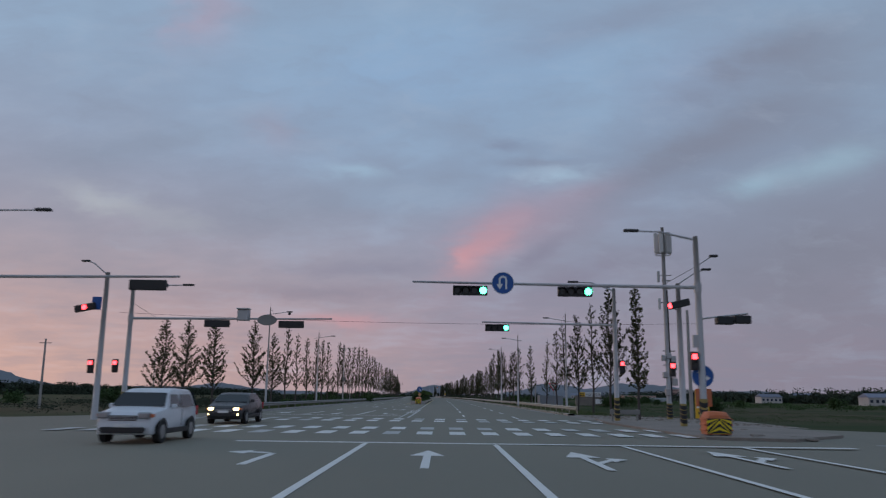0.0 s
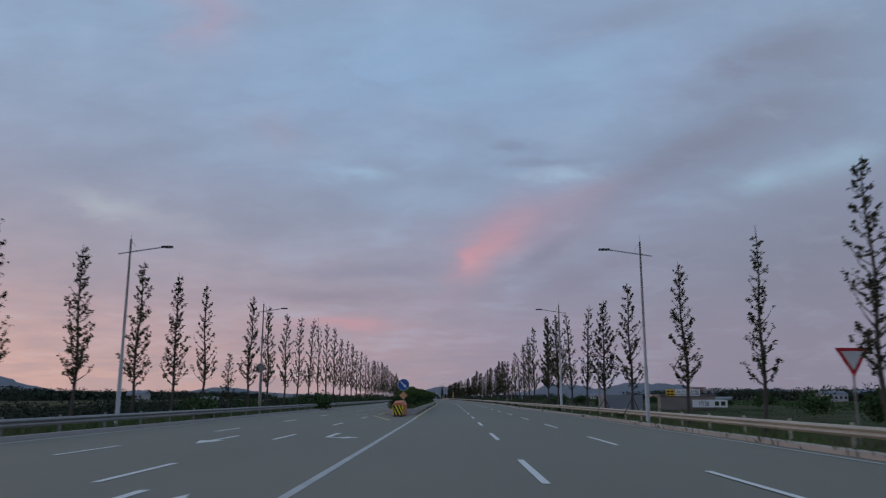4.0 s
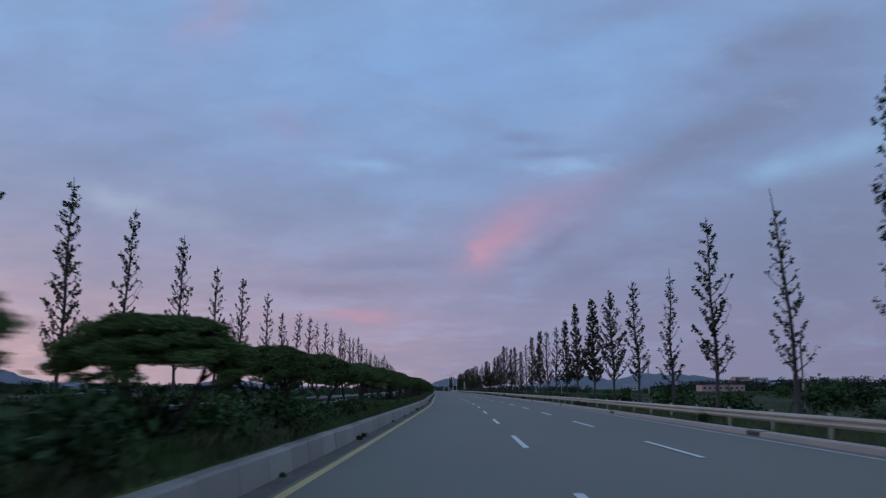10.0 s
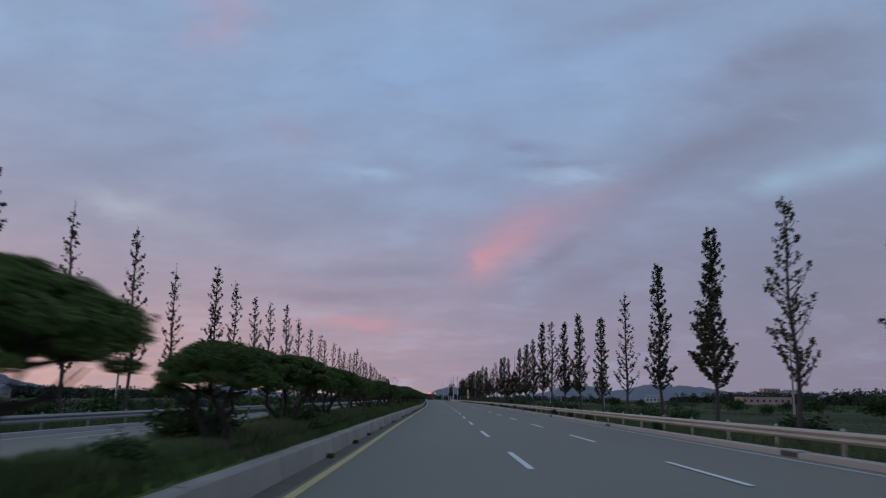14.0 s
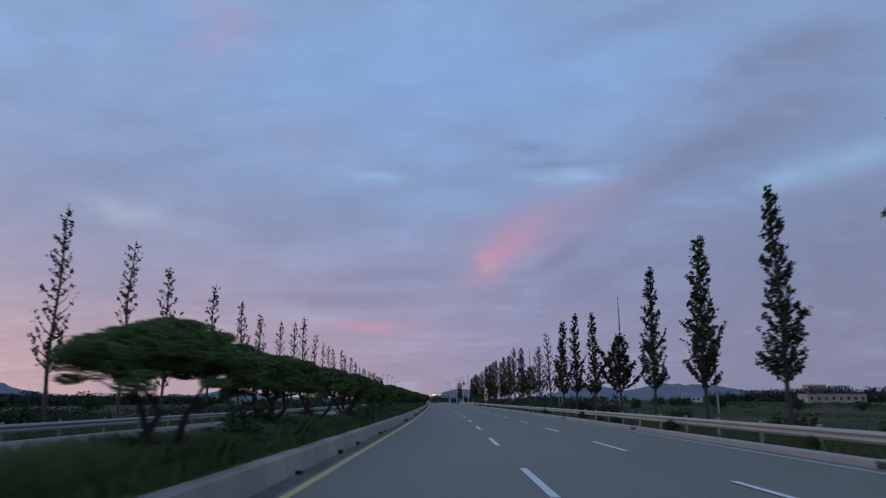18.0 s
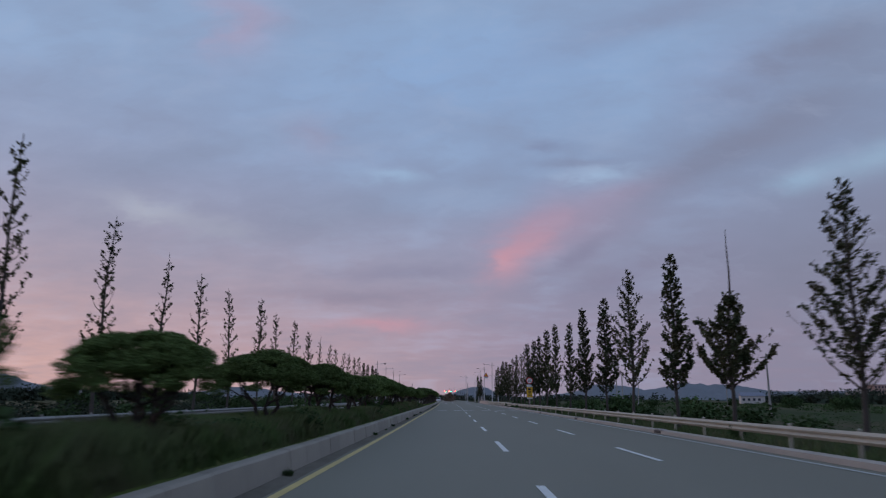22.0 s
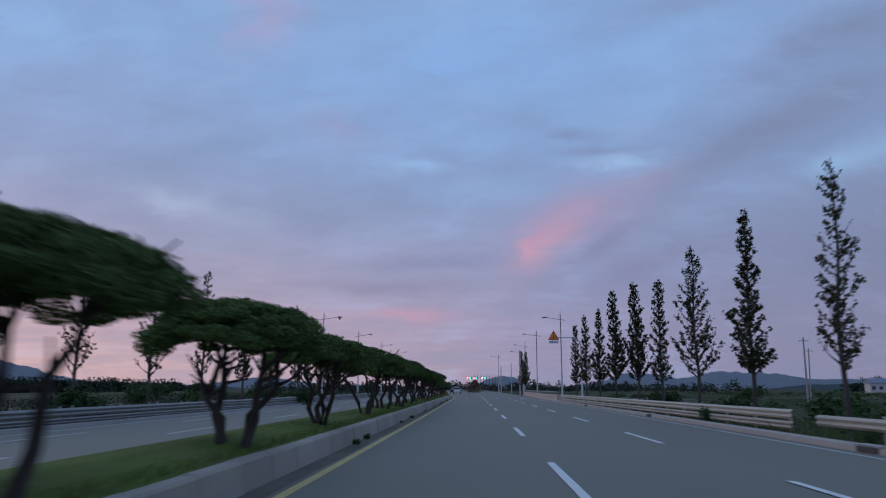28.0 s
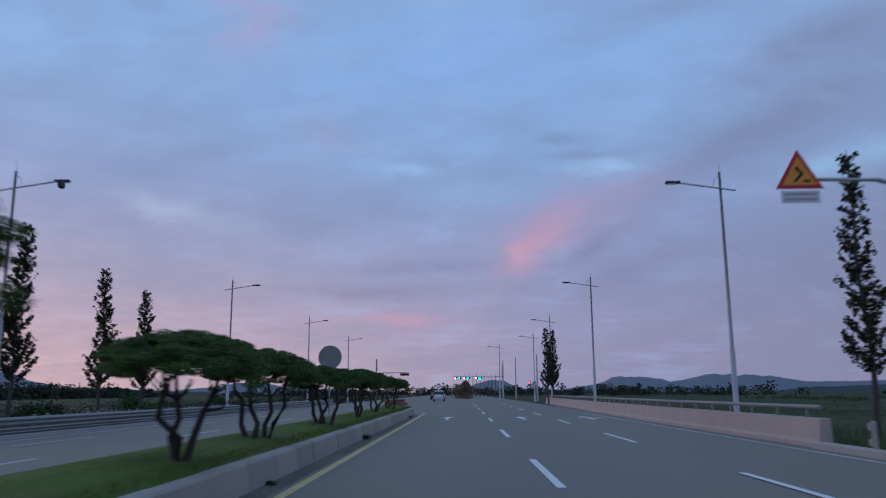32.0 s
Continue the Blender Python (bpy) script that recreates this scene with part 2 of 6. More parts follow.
EARTH = material("field", (0.048, 0.066, 0.030), 0.95, grain=(3.0, 0.45), patch=(0.03, 0.4), tint=(0.085, 0.070, 0.045), spec=0.04)
LAWN = material("lawn", (0.112, 0.165, 0.040), 0.95, grain=(14, 0.45), patch=(0.5, 0.35), bump=0.5, tint=(0.115, 0.13, 0.05), spec=0.05)
GRASS = material("grass_blade", (0.108, 0.160, 0.060), 0.85, grain=(4, 0.3), patch=(0.3, 0.4), tint=(0.125, 0.130, 0.072), spec=0.1)
LAWN_BLADE = material("lawn_blade", (0.135, 0.195, 0.050), 0.85, grain=(6, 0.3), patch=(0.5, 0.3), tint=(0.15, 0.17, 0.06), spec=0.1)
RAIL = material("guardrail_paint", (0.44, 0.40, 0.33), 0.65, 0.0, grain=(20, 0.12), patch=(0.5, 0.22), vary=0.1)
STEEL = material("galvanised_steel", (0.25, 0.245, 0.235), 0.6, 0.25, grain=(40, 0.1), patch=(0.7, 0.15))
RUBBLE = material("rubble", (0.19, 0.155, 0.125), 0.95, grain=(9, 0.4), patch=(0.7, 0.3), spec=0.1)
POLE_PAINT = material("pole_paint", (0.45, 0.44, 0.45), 0.55, 0.2, grain=(30, 0.08), patch=(0.8, 0.15))
DARK_METAL = material("dark_metal", (0.03, 0.03, 0.033), 0.5, 0.1)
BLACK = material("black_plastic", (0.02, 0.02, 0.022), 0.55)
BARK = material("bark", (0.075, 0.062, 0.055), 0.9, grain=(20, 0.35), patch=(2, 0.3), bump=0.5, stretch=(1, 1, 0.2))
BARK_PINE = material("pine_bark", (0.045, 0.035, 0.030), 0.9, grain=(16, 0.4), patch=(2, 0.3), bump=0.6, stretch=(1, 1, 0.3))
LEAF = material("leaf", (0.050, 0.064, 0.030), 0.7, grain=(5, 0.35), patch=(0.8, 0.35), vary=0.3, tint=(0.075, 0.066, 0.036), spec=0.12)
NEEDLE = material("pine_needle", (0.105, 0.152, 0.050), 0.75, grain=(6, 0.4), patch=(1.2, 0.35), vary=0.2, spec=0.12)
SHRUB = material("shrub_leaf", (0.050, 0.085, 0.032), 0.8, grain=(5, 0.4), patch=(0.8, 0.35), vary=0.3, spec=0.12)
WOODS = material("far_woods", (0.040, 0.052, 0.036), 0.95, grain=(0.5, 0.35), patch=(0.06, 0.4), spec=0.12)
# pale blue-grey base colour stands in for distance haze over the far hills
HILL_HAZED = material("far_hill_hazed", (0.20, 0.213, 0.24), 1.0, grain=(0.05, 0.12), patch=(0.012, 0.15), spec=0.0)
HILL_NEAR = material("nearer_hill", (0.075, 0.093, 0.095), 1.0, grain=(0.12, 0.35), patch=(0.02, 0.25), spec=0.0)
SHEETING = material("plastic_sheeting", (0.20, 0.21, 0.22), 0.5, grain=(8, 0.15), patch=(0.6, 0.3))
WALL_WHITE = material("white_render", (0.55, 0.53, 0.52), 0.8, patch=(0.3, 0.15), vary=0.2)
# the pink is dusk light on far walls, put into the base colour
WALL_DUSK_PINK = material("dusk_pink_render", (0.50, 0.33, 0.29), 0.8, patch=(0.3, 0.15))
ROOF = material("roof_sheet", (0.16, 0.17, 0.22), 0.7, patch=(0.4, 0.2), vary=0.4)
PANE_DARK = material("window_dark", (0.05, 0.06, 0.08), 0.2)
SIGN_BLUE = material("sign_blue", (0.012, 0.09, 0.34), 0.45, grain=(30, 0.05), patch=(2, 0.1))
SIGN_WHITE = material("sign_white", (0.75, 0.75, 0.75), 0.5, grain=(30, 0.05), patch=(2, 0.08))
SIGN_RED = material("sign_red", (0.55, 0.03, 0.04), 0.5, grain=(30, 0.05), patch=(2, 0.1))
SIGN_YELLOW = material("sign_yellow", (0.80, 0.46, 0.03), 0.5, grain=(30, 0.05), patch=(2, 0.1))
HAZARD_DULL = material("hazard_dull", (0.30, 0.235, 0.075), 0.6, grain=(20, 0.12), patch=(2, 0.3))
SIGN_ORANGE = material("sign_orange", (0.80, 0.33, 0.02), 0.5, grain=(30, 0.05), patch=(2, 0.1))
ORANGE_PLASTIC = material("orange_plastic", (0.62, 0.17, 0.065), 0.6, grain=(12, 0.12), patch=(1.5, 0.3), tint=(0.45, 0.16, 0.09))
LAMP_GREEN = material("lamp_green", (0.0, 0.5, 0.3), 0.4, emit=(0.08, 1.0, 0.60, 8.0))
LAMP_RED = material("lamp_red", (0.5, 0.02, 0.02), 0.4, emit=(1.0, 0.04, 0.06, 8.0))
LAMP_RED_BRIGHT = material("lamp_red_bright", (0.5, 0.02, 0.02), 0.4, emit=(1.0, 0.06, 0.05, 32.0))
LAMP_GREEN_BRIGHT = material("lamp_green_bright", (0.0, 0.5, 0.3), 0.4, emit=(0.05, 1.0, 0.60, 9.0))
LAMP_AMBER = material("lamp_amber", (0.6, 0.3, 0.02), 0.4, emit=(1.0, 0.35, 0.04, 8.0))
LAMP_OFF = material("lamp_off", (0.03, 0.03, 0.03), 0.35)
HEADLIGHT = material("headlight_on", (0.9, 0.8, 0.6), 0.3, emit=(1.0, 0.72, 0.35, 6.0))
CAR_WHITE = material("car_paint_white", (0.68, 0.70, 0.74), 0.3, grain=(10, 0.02), patch=(1, 0.05))
CAR_DARK = material("car_paint_dark", (0.035, 0.035, 0.04), 0.3, grain=(10, 0.02), patch=(1, 0.1))
CAR_GLASS = material("car_glass", (0.02, 0.025, 0.03), 0.08, grain=(10, 0.0), patch=(1, 0.0))
TYRE = material("tyre", (0.02, 0.02, 0.02), 0.9)
RIM = material("rim", (0.35, 0.35, 0.36), 0.4, 0.7)

# ------------------------------------------------------------------ building helpers
KNOT_Y = [-200, -60, 0, 40, 80, 120, 160, 200, 240, 280, 320, 360, 400, 440, 480, 520, 560, 600, 700, 1000, 1500]
KNOT_X = [-2.6, -0.75, 0.0, 0.55, 1.2, 1.75, 2.2, 2.72, 2.98, 2.4, 1.9, 1.35, 0.42, -0.75, -1.95, -3.25, -4.7, -6.15, -9.9, -21, -39.5]


def bend(y):
    """How far the road has bent to the side at y: a smooth curve through a few stations."""
    n = int(np.clip(np.searchsorted(KNOT_Y, y) - 1, 1, len(KNOT_Y) - 3))
    y0, y1 = KNOT_Y[n], KNOT_Y[n + 1]
    h, t = y1 - y0, (y - y0) / (y1 - y0)
    m0 = (KNOT_X[n + 1] - KNOT_X[n - 1]) / (KNOT_Y[n + 1] - KNOT_Y[n - 1]) * h
    m1 = (KNOT_X[n + 2] - KNOT_X[n]) / (KNOT_Y[n + 2] - KNOT_Y[n]) * h
    return (2 * t**3 - 3 * t**2 + 1) * KNOT_X[n] + (t**3 - 2 * t**2 + t) * m0 + (3 * t**2 - 2 * t**3) * KNOT_X[n + 1] + (t**3 - t**2) * m1


def at(y, off, z=0.0):
    """A place y along the road, off to the right of the driven line."""
    return Vector((bend(y) + off, y, z))


def turn(y):
    """The road's heading at y, in degrees to the left."""
    return math.degrees(math.atan2(-(bend(y + 1) - bend(y - 1)), 2.0))


def spot(y, off, z=0.0, rz=0.0, size=1.0):
    return Matrix.Translation(at(y, off, z)) @ pose(0, 0, 0, 0, 0, turn(y) + rz) @ Matrix.Diagonal((size, size, size, 1))


def mesh(name, verts, faces, mat, smooth=False):
    me = bpy.data.meshes.new(name)
    me.from_pydata([tuple(v) for v in verts], [], faces)
    for m in (mat if isinstance(mat, (list, tuple)) else [mat]):
        me.materials.append(m)
    if smooth:
        me.polygons.foreach_set("use_smooth", [True] * len(me.polygons))
    me.update()
    return me


def part(name, bm, mat, parent=None, label="", m=None, smooth=False):
    """Links a bmesh (or a ready mesh) as one object under a thing or a part."""
    if isinstance(bm, bmesh.types.BMesh):
        me = bpy.data.meshes.new(name)
        bm.to_mesh(me)
        bm.free()
        if smooth:
            me.polygons.foreach_set("use_smooth", [True] * len(me.polygons))
        me.materials.append(mat)
    else:
        me = bm
    ob = new(name, me)
    if parent is not None:
        ob.parent = parent
    if m is not None:
        ob.matrix_basis = m
    if label:
        ob["label"] = label
    return ob


def empty(name, m, label, category, group=""):
    ob = new(name)
    ob.empty_display_size = 0.2
    ob.matrix_basis = m
    return tagged(ob, label, category, group)


def box(sx, sy, sz, x=0, y=0, z=0, bevel=0.0, bm=None, rot=None):
    """A box centred at x, y, z with rounded edges."""
    bm = bm or bmesh.new()
    vs = bmesh.ops.create_cube(bm, size=1.0)["verts"]
    bmesh.ops.scale(bm, vec=(sx, sy, sz), verts=vs)
    if bevel:
        es = list({e for v in vs for e in v.link_edges})
        vs = list({v for f in bmesh.ops.bevel(bm, geom=es, offset=bevel, segments=2, affect="EDGES", profile=0.5)["faces"] for v in f.verts} | {v for v in vs if v.is_valid})
    if rot is not None:
        bmesh.ops.rotate(bm, matrix=rot, verts=vs)
    bmesh.ops.translate(bm, vec=(x, y, z), verts=vs)
    return bm


def tube(points, radii, sides=8, bm=None, cap=True):
    """A round, tapered bar along points."""
    bm = bm or bmesh.new()
    rings = []
    for i, p in enumerate(points):
        a, b = Vector(points[max(i - 1, 0)]), Vector(points[min(i + 1, len(points) - 1)])
        d = (b - a).normalized()
        side = d.cross(Vector((0, 0, 1)) if abs(d.z) < 0.95 else Vector((0, 1, 0))).normalized()
        other = d.cross(side)
        r = radii[i] if isinstance(radii, (list, tuple)) else radii
        rings.append([bm.verts.new(Vector(p) + r * (math.cos(k * math.tau / sides) * side + math.sin(k * math.tau / sides) * other)) for k in range(sides)])
    for r0, r1 in zip(rings, rings[1:]):
        for k in range(sides):
            bm.faces.new((r0[k], r0[(k + 1) % sides], r1[(k + 1) % sides], r1[k]))
    if cap:
        bm.faces.new(rings[0])
        bm.faces.new(rings[-1][::-1])
    return bm


def plate(outline, depth, bm=None, y=0.0):
    """A flat plate in the xz plane, facing -y, with thickness."""
    bm = bm or bmesh.new()
    front = [bm.verts.new((x, y, z)) for x, z in outline]
    back = [bm.verts.new((x, y + depth, z)) for x, z in outline]
    bm.faces.new(front)
    bm.faces.new(back[::-1])
    for k in range(len(outline)):
        j = (k + 1) % len(outline)
        bm.faces.new((front[k], back[k], back[j], front[j]))
    bmesh.ops.recalc_face_normals(bm, faces=bm.faces)
    return bm


def disc(r, n=32):
    return [(r * math.cos(k * math.tau / n), r * math.sin(k * math.tau / n)) for k in range(n)]


def flare(y):
    """How much wider the near side is close to the junction."""
    t = min(1.0, max(0.0, (190 - y) / 80))
    return 1.0 * t * t * (3 - 2 * t)


def strip(name, mat, y0, y1, section, step=4.0, shift=None):
    """A long piece of the setting: a cross section (off, z) swept along the road."""
    ys = np.arange(y0, y1 + step * 0.5, step)
    verts, faces, n = [], [], len(section)
    for y in ys:
        verts += [at(y, o + (shift(y) if shift else 0.0), z) for o, z in section]
    for i in range(len(ys) - 1):
        for k in range(n - 1):
            faces.append((i * n + k, i * n + k + 1, (i + 1) * n + k + 1, (i + 1) * n + k))
    return new(name, mesh(name, verts, faces, mat))


def line_mark(name, mat, y0, y1, o0, o1=None, width=0.15, z=0.006, step=6.0, shift=None):
    """A painted line from y0 to y1, which may drift from o0 to o1."""
    o1 = o0 if o1 is None else o1
    n = max(1, int((y1 - y0) / step))
    verts, faces = [], []
    for i in range(n + 1):
        y = y0 + (y1 - y0) * i / n
        o = o0 + (o1 - o0) * i / n + (shift(y) if shift else 0.0)
        verts += [at(y, o - width / 2, z), at(y, o + width / 2, z)]
    for i in range(n):
        faces.append((2 * i, 2 * i + 1, 2 * i + 3, 2 * i + 2))
    return mesh(name, verts, faces, mat)

# ------------------------------------------------------------------ ground, road, median
KERB = -3.05           # face of the median wall
M_FAR = -5.4           # far side of the median
SOIL = 0.60            # the planted bed stands over half a metre above the road
R_EDGE, L_EDGE = 8.95, -14.8
MEDIAN_0, MEDIAN_1 = 131.0, 597.0


def build_ground():
    verts, faces = [], []
    xs = [-4600, -2400, -1200, -600, -300, -150, -80, -40, -19, 11.5, 30, 80, 150, 300, 600, 1200, 2400, 4600]
    ys = [-1200, -500, -150, -60, 0, 60, 120, 200, 300, 400, 500, 600, 700, 900, 1300, 2000, 4600]
    for y in ys:
        for x in xs:
            near = -19 <= x <= 11.5
            verts.append((bend(min(y, 1200)) + x if abs(x) < 100 else x, y, -0.25 if near else -0.55 + 0.25 * noise.noise((x * 0.01, y * 0.01, 0))))
    w = len(xs)
    for j in range(len(ys) - 1):
        for i in range(w - 1):
            faces.append((j * w + i, j * w + i + 1, (j + 1) * w + i + 1, (j + 1) * w + i))
    tagged(new("ground", mesh("ground", verts, faces, EARTH)), "flat dark green fields reaching to the hills", "ground", kind="structure")


build_ground()
tagged(strip("road", ASPHALT, -120, 1100, [(L_EDGE, 0.0), (-12, 0.02), (-7, 0.03), (0, 0.03), (5, 0.015), (R_EDGE, 0.0), (R_EDGE + 1.05, -0.004)], 6.0),
       "grey worn asphalt of a straight dual carriageway", "road", kind="structure")
ROAD_Z = 0.034


def build_cross_road():
    pts = [(-1500, 17), (-22, 14), (-17, 6), (-17, -40), (14, -40), (14.5, 8), (19, 17), (1500, 60), (1500, 74), (22, 36), (13, 45), (9, 62), (9, 70), (-16.3, 70), (-17, 58), (-24, 44), (-1500, 42)]
    verts = [at(y, x, -0.012) for x, y in pts]
    tagged(new("crossing_road", mesh("crossing_road", verts, [tuple(range(len(verts)))], ASPHALT)), "grey asphalt side road at the junction", "road", kind="structure")


build_cross_road()
# grey shoulder ground beside the carriageways
for nm, sec in (("verge_right", [(R_EDGE, -0.02), (R_EDGE + 0.9, 0.0), (R_EDGE + 2.2, -0.08), (13.5, -0.3), (16, -0.6)]),
                ("verge_left", [(-20.5, -0.6), (-18.5, -0.2), (-15.8, -0.05), (L_EDGE, -0.02)])):
    tagged(strip(nm, EARTH, 62, 1000, sec, 8.0, flare if "right" in nm else None), "overgrown grassy verge beside the road", "verge", kind="structure")
tagged(strip("kerb_right", CONCRETE_WARM, 62, 566, [(R_EDGE - 0.01, 0.0), (R_EDGE, 0.14), (R_EDGE + 0.16, 0.16), (R_EDGE + 0.55, 0.13), (R_EDGE + 0.6, -0.05)], 4.0, flare),
       "low pale concrete kerb along the road edge", "kerb", kind="structure")
tagged(strip("kerb_left", CONCRETE, 62, 900, [(L_EDGE - 0.6, -0.05), (L_EDGE - 0.5, 0.12), (L_EDGE - 0.02, 0.14), (L_EDGE, 0.0)], 6.0),
       "low pale concrete kerb along the far road edge", "kerb", kind="structure")
# the median: kerb stones, planted bed
tagged(strip("median_bed", LAWN, MEDIAN_0 + 0.3, MEDIAN_1, [(M_FAR + 0.2, 0.50), (-4.95, 0.60), (-4.25, 0.64), (-3.7, 0.58), (KERB - 0.27, 0.445)], 4.0),
       "raised grassy median between the carriageways", "median", kind="structure")


def build_kerb_stones():
    """Wall blocks of 1.6 m each along the driven side of the raised median; the far side as one run."""
    prof = [(0.0, 0.0), (-0.05, 0.43), (-0.085, 0.465), (-0.25, 0.475), (-0.27, 0.25)]
    count = int((MEDIAN_1 - MEDIAN_0) / 4)
    root = tagged(new("kerb_median", mesh("kerb_median", [at(MEDIAN_0 + 4.0 * i, KERB - 0.02 + o, z - 0.02) for i in range(count + 1) for o, z in prof],
                  [(i * 5 + k, i * 5 + k + 1, i * 5 + k + 6, i * 5 + k + 5) for i in range(count) for k in range(4)], KERB_STONE)),
                  "pale concrete wall along the raised planted median", "kerb", kind="structure")
    verts, faces = [], []
    for y in (0.005, 1.593):
        verts += [(o + 0.002, y, z) for o, z in prof]
    for k in range(4):
        faces.append((k, k + 1, k + 6, k + 5))
    faces += [(4, 3, 2, 1, 0), (5, 6, 7, 8, 9)]
    me = mesh("kerb_stone", verts, faces, KERB_STONE)
    for n in range(290):
        y = MEDIAN_0 + 1.6 * n
        part("kerb_stone", me, None, root, m=Matrix.Translation(at(y, KERB + random.uniform(-0.008, 0.008), random.uniform(-0.006, 0.006))) @ pose(0, 0, 0, 0, 0, turn(y + 0.8)))
    tagged(strip("kerb_median_far", CONCRETE, MEDIAN_0, MEDIAN_1, [(M_FAR - 0.02, 0.0), (M_FAR, 0.5), (M_FAR + 0.04, 0.53), (M_FAR + 0.22, 0.53), (M_FAR + 0.24, 0.4)], 4.0),
           "pale concrete wall on the far side of the median", "kerb", kind="structure")
    nose = [at(MEDIAN_0 - 0.9, KERB - 0.7, 0.0), at(MEDIAN_0, KERB, 0), at(MEDIAN_0 + 0.5, KERB, 0), at(MEDIAN_0 + 0.5, M_FAR, 0), at(MEDIAN_0, M_FAR, 0), at(MEDIAN_0 - 0.9, M_FAR + 0.7, 0)]
    bm = bmesh.new()
    lo = [bm.verts.new(p) for p in nose]
    hi = [bm.verts.new(p + Vector((0, 0, 0.515))) for p in nose]
    bm.faces.new(hi)
    for k in range(6):
        bm.faces.new((lo[k], lo[(k + 1) % 6], hi[(k + 1) % 6], hi[k]))
    tagged(part("median_nose", bm, CONCRETE), "paved concrete nose at the start of the median", "kerb", kind="structure")


tagged(strip("gutter", GUTTER_DIRT, MEDIAN_0, MEDIAN_1, [(KERB - 0.02, 0.052), (KERB + 0.16, 0.036), (KERB + 0.34, 0.033)], 3.0, lambda y: 0.06 * noise.noise((y * 0.21, 0, 0))),
       "brown dirt gathered in the gutter along the median", "gutter", kind="structure")
# ------------------------------------------------------------------ road markings
def mark(name, me, label, group=""):
    return tagged(new(name, me), label, "road marking", group)


def build_lines():
    zz = ROAD_Z
    mark("lane_line", line_mark("lane_line", PAINT_YELLOW, MEDIAN_0 - 10, MEDIAN_1 + 2, -2.54, width=0.16, z=zz), "solid yellow line along the median kerb", "yellow edge lines")
    mark("lane_line", line_mark("lane_line", PAINT_WORN, 77, MEDIAN_0 - 10, -2.50, width=0.16, z=zz), "worn pale line along the painted island", "yellow edge lines")
    mark("lane_line", line_mark("lane_line", PAINT_YELLOW, MEDIAN_0, MEDIAN_1, M_FAR - 0.6, width=0.16, z=zz), "solid yellow line along the far side of the median", "yellow edge lines")
    mark("lane_line", line_mark("lane_line", PAINT_WORN, 64, 600, 8.45, width=0.14, z=0.012, shift=flare), "worn solid white line at the road edge", "white edge lines")
    mark("lane_line", line_mark("lane_line", PAINT_WORN, 64, 640, -14.2, width=0.14, z=0.012), "worn solid white line at the far road edge", "white edge lines")
    for off, y0, w, mat, lab in ((1.5, DASH_0, 0.15, PAINT_WHITE, "white dash between the two inner lanes"), (4.95, DASH_0 - 2.7, 0.15, PAINT_WHITE, "white dash between the two outer lanes"),
                                 (-9.6, DASH_0 + 0.2, 0.15, PAINT_WORN, "white dash on the oncoming carriageway"), (-12.5, DASH_0 + 9, 0.15, PAINT_WORN, "white dash on the oncoming carriageway")):
        for n in range(46):
            y = y0 + 13.26 * n
            if y < 640 and (off > 0 or y > 138):
                mark("lane_dash", line_mark("lane_dash", mat, y, y + 5.0, off, width=w, z=0.036 if abs(off) < 3 else 0.031), lab, "lane dashes")


DASH_0 = 53.4
build_lines()


# ------------------------------------------------------------------ trees
def leaf_mesh(name, spots, size, mat, rng, droop=0.0, thin=1.0):
    """Many small folded leaves at the spots."""
    n = len(spots)
    ctr = np.asarray(spots)
    az, el = rng.uniform(0, math.tau, n), rng.uniform(-0.9, 0.9, n)
    sz = size * rng.uniform(0.6, 1.35, n)
    d = np.stack([np.cos(az) * np.cos(el), np.sin(az) * np.cos(el), np.sin(el) - droop], 1)
    d /= np.linalg.norm(d, axis=1)[:, None]
    r = rng.normal(size=(n, 3))
    s = np.cross(d, r)
    s /= np.linalg.norm(s, axis=1)[:, None] + 1e-9
    a, b = d * sz[:, None], s * (sz * 0.5 * thin)[:, None]
    verts = np.concatenate([ctr - a * 0.5, ctr + b, ctr + a * 0.6, ctr - b], 1).reshape(-1, 3)
    idx = np.arange(n)[:, None] * 4 + np.array([[0, 1, 2, 3]])
    me = bpy.data.meshes.new(name)
    me.vertices.add(len(verts))
    me.vertices.foreach_set("co", verts.ravel())
    me.loops.add(4 * n)
    me.loops.foreach_set("vertex_index", idx.ravel())
    me.polygons.add(n)
    me.polygons.foreach_set("loop_start", np.arange(n) * 4)
    me.materials.append(mat)
    me.update(calc_edges=True)
    return me


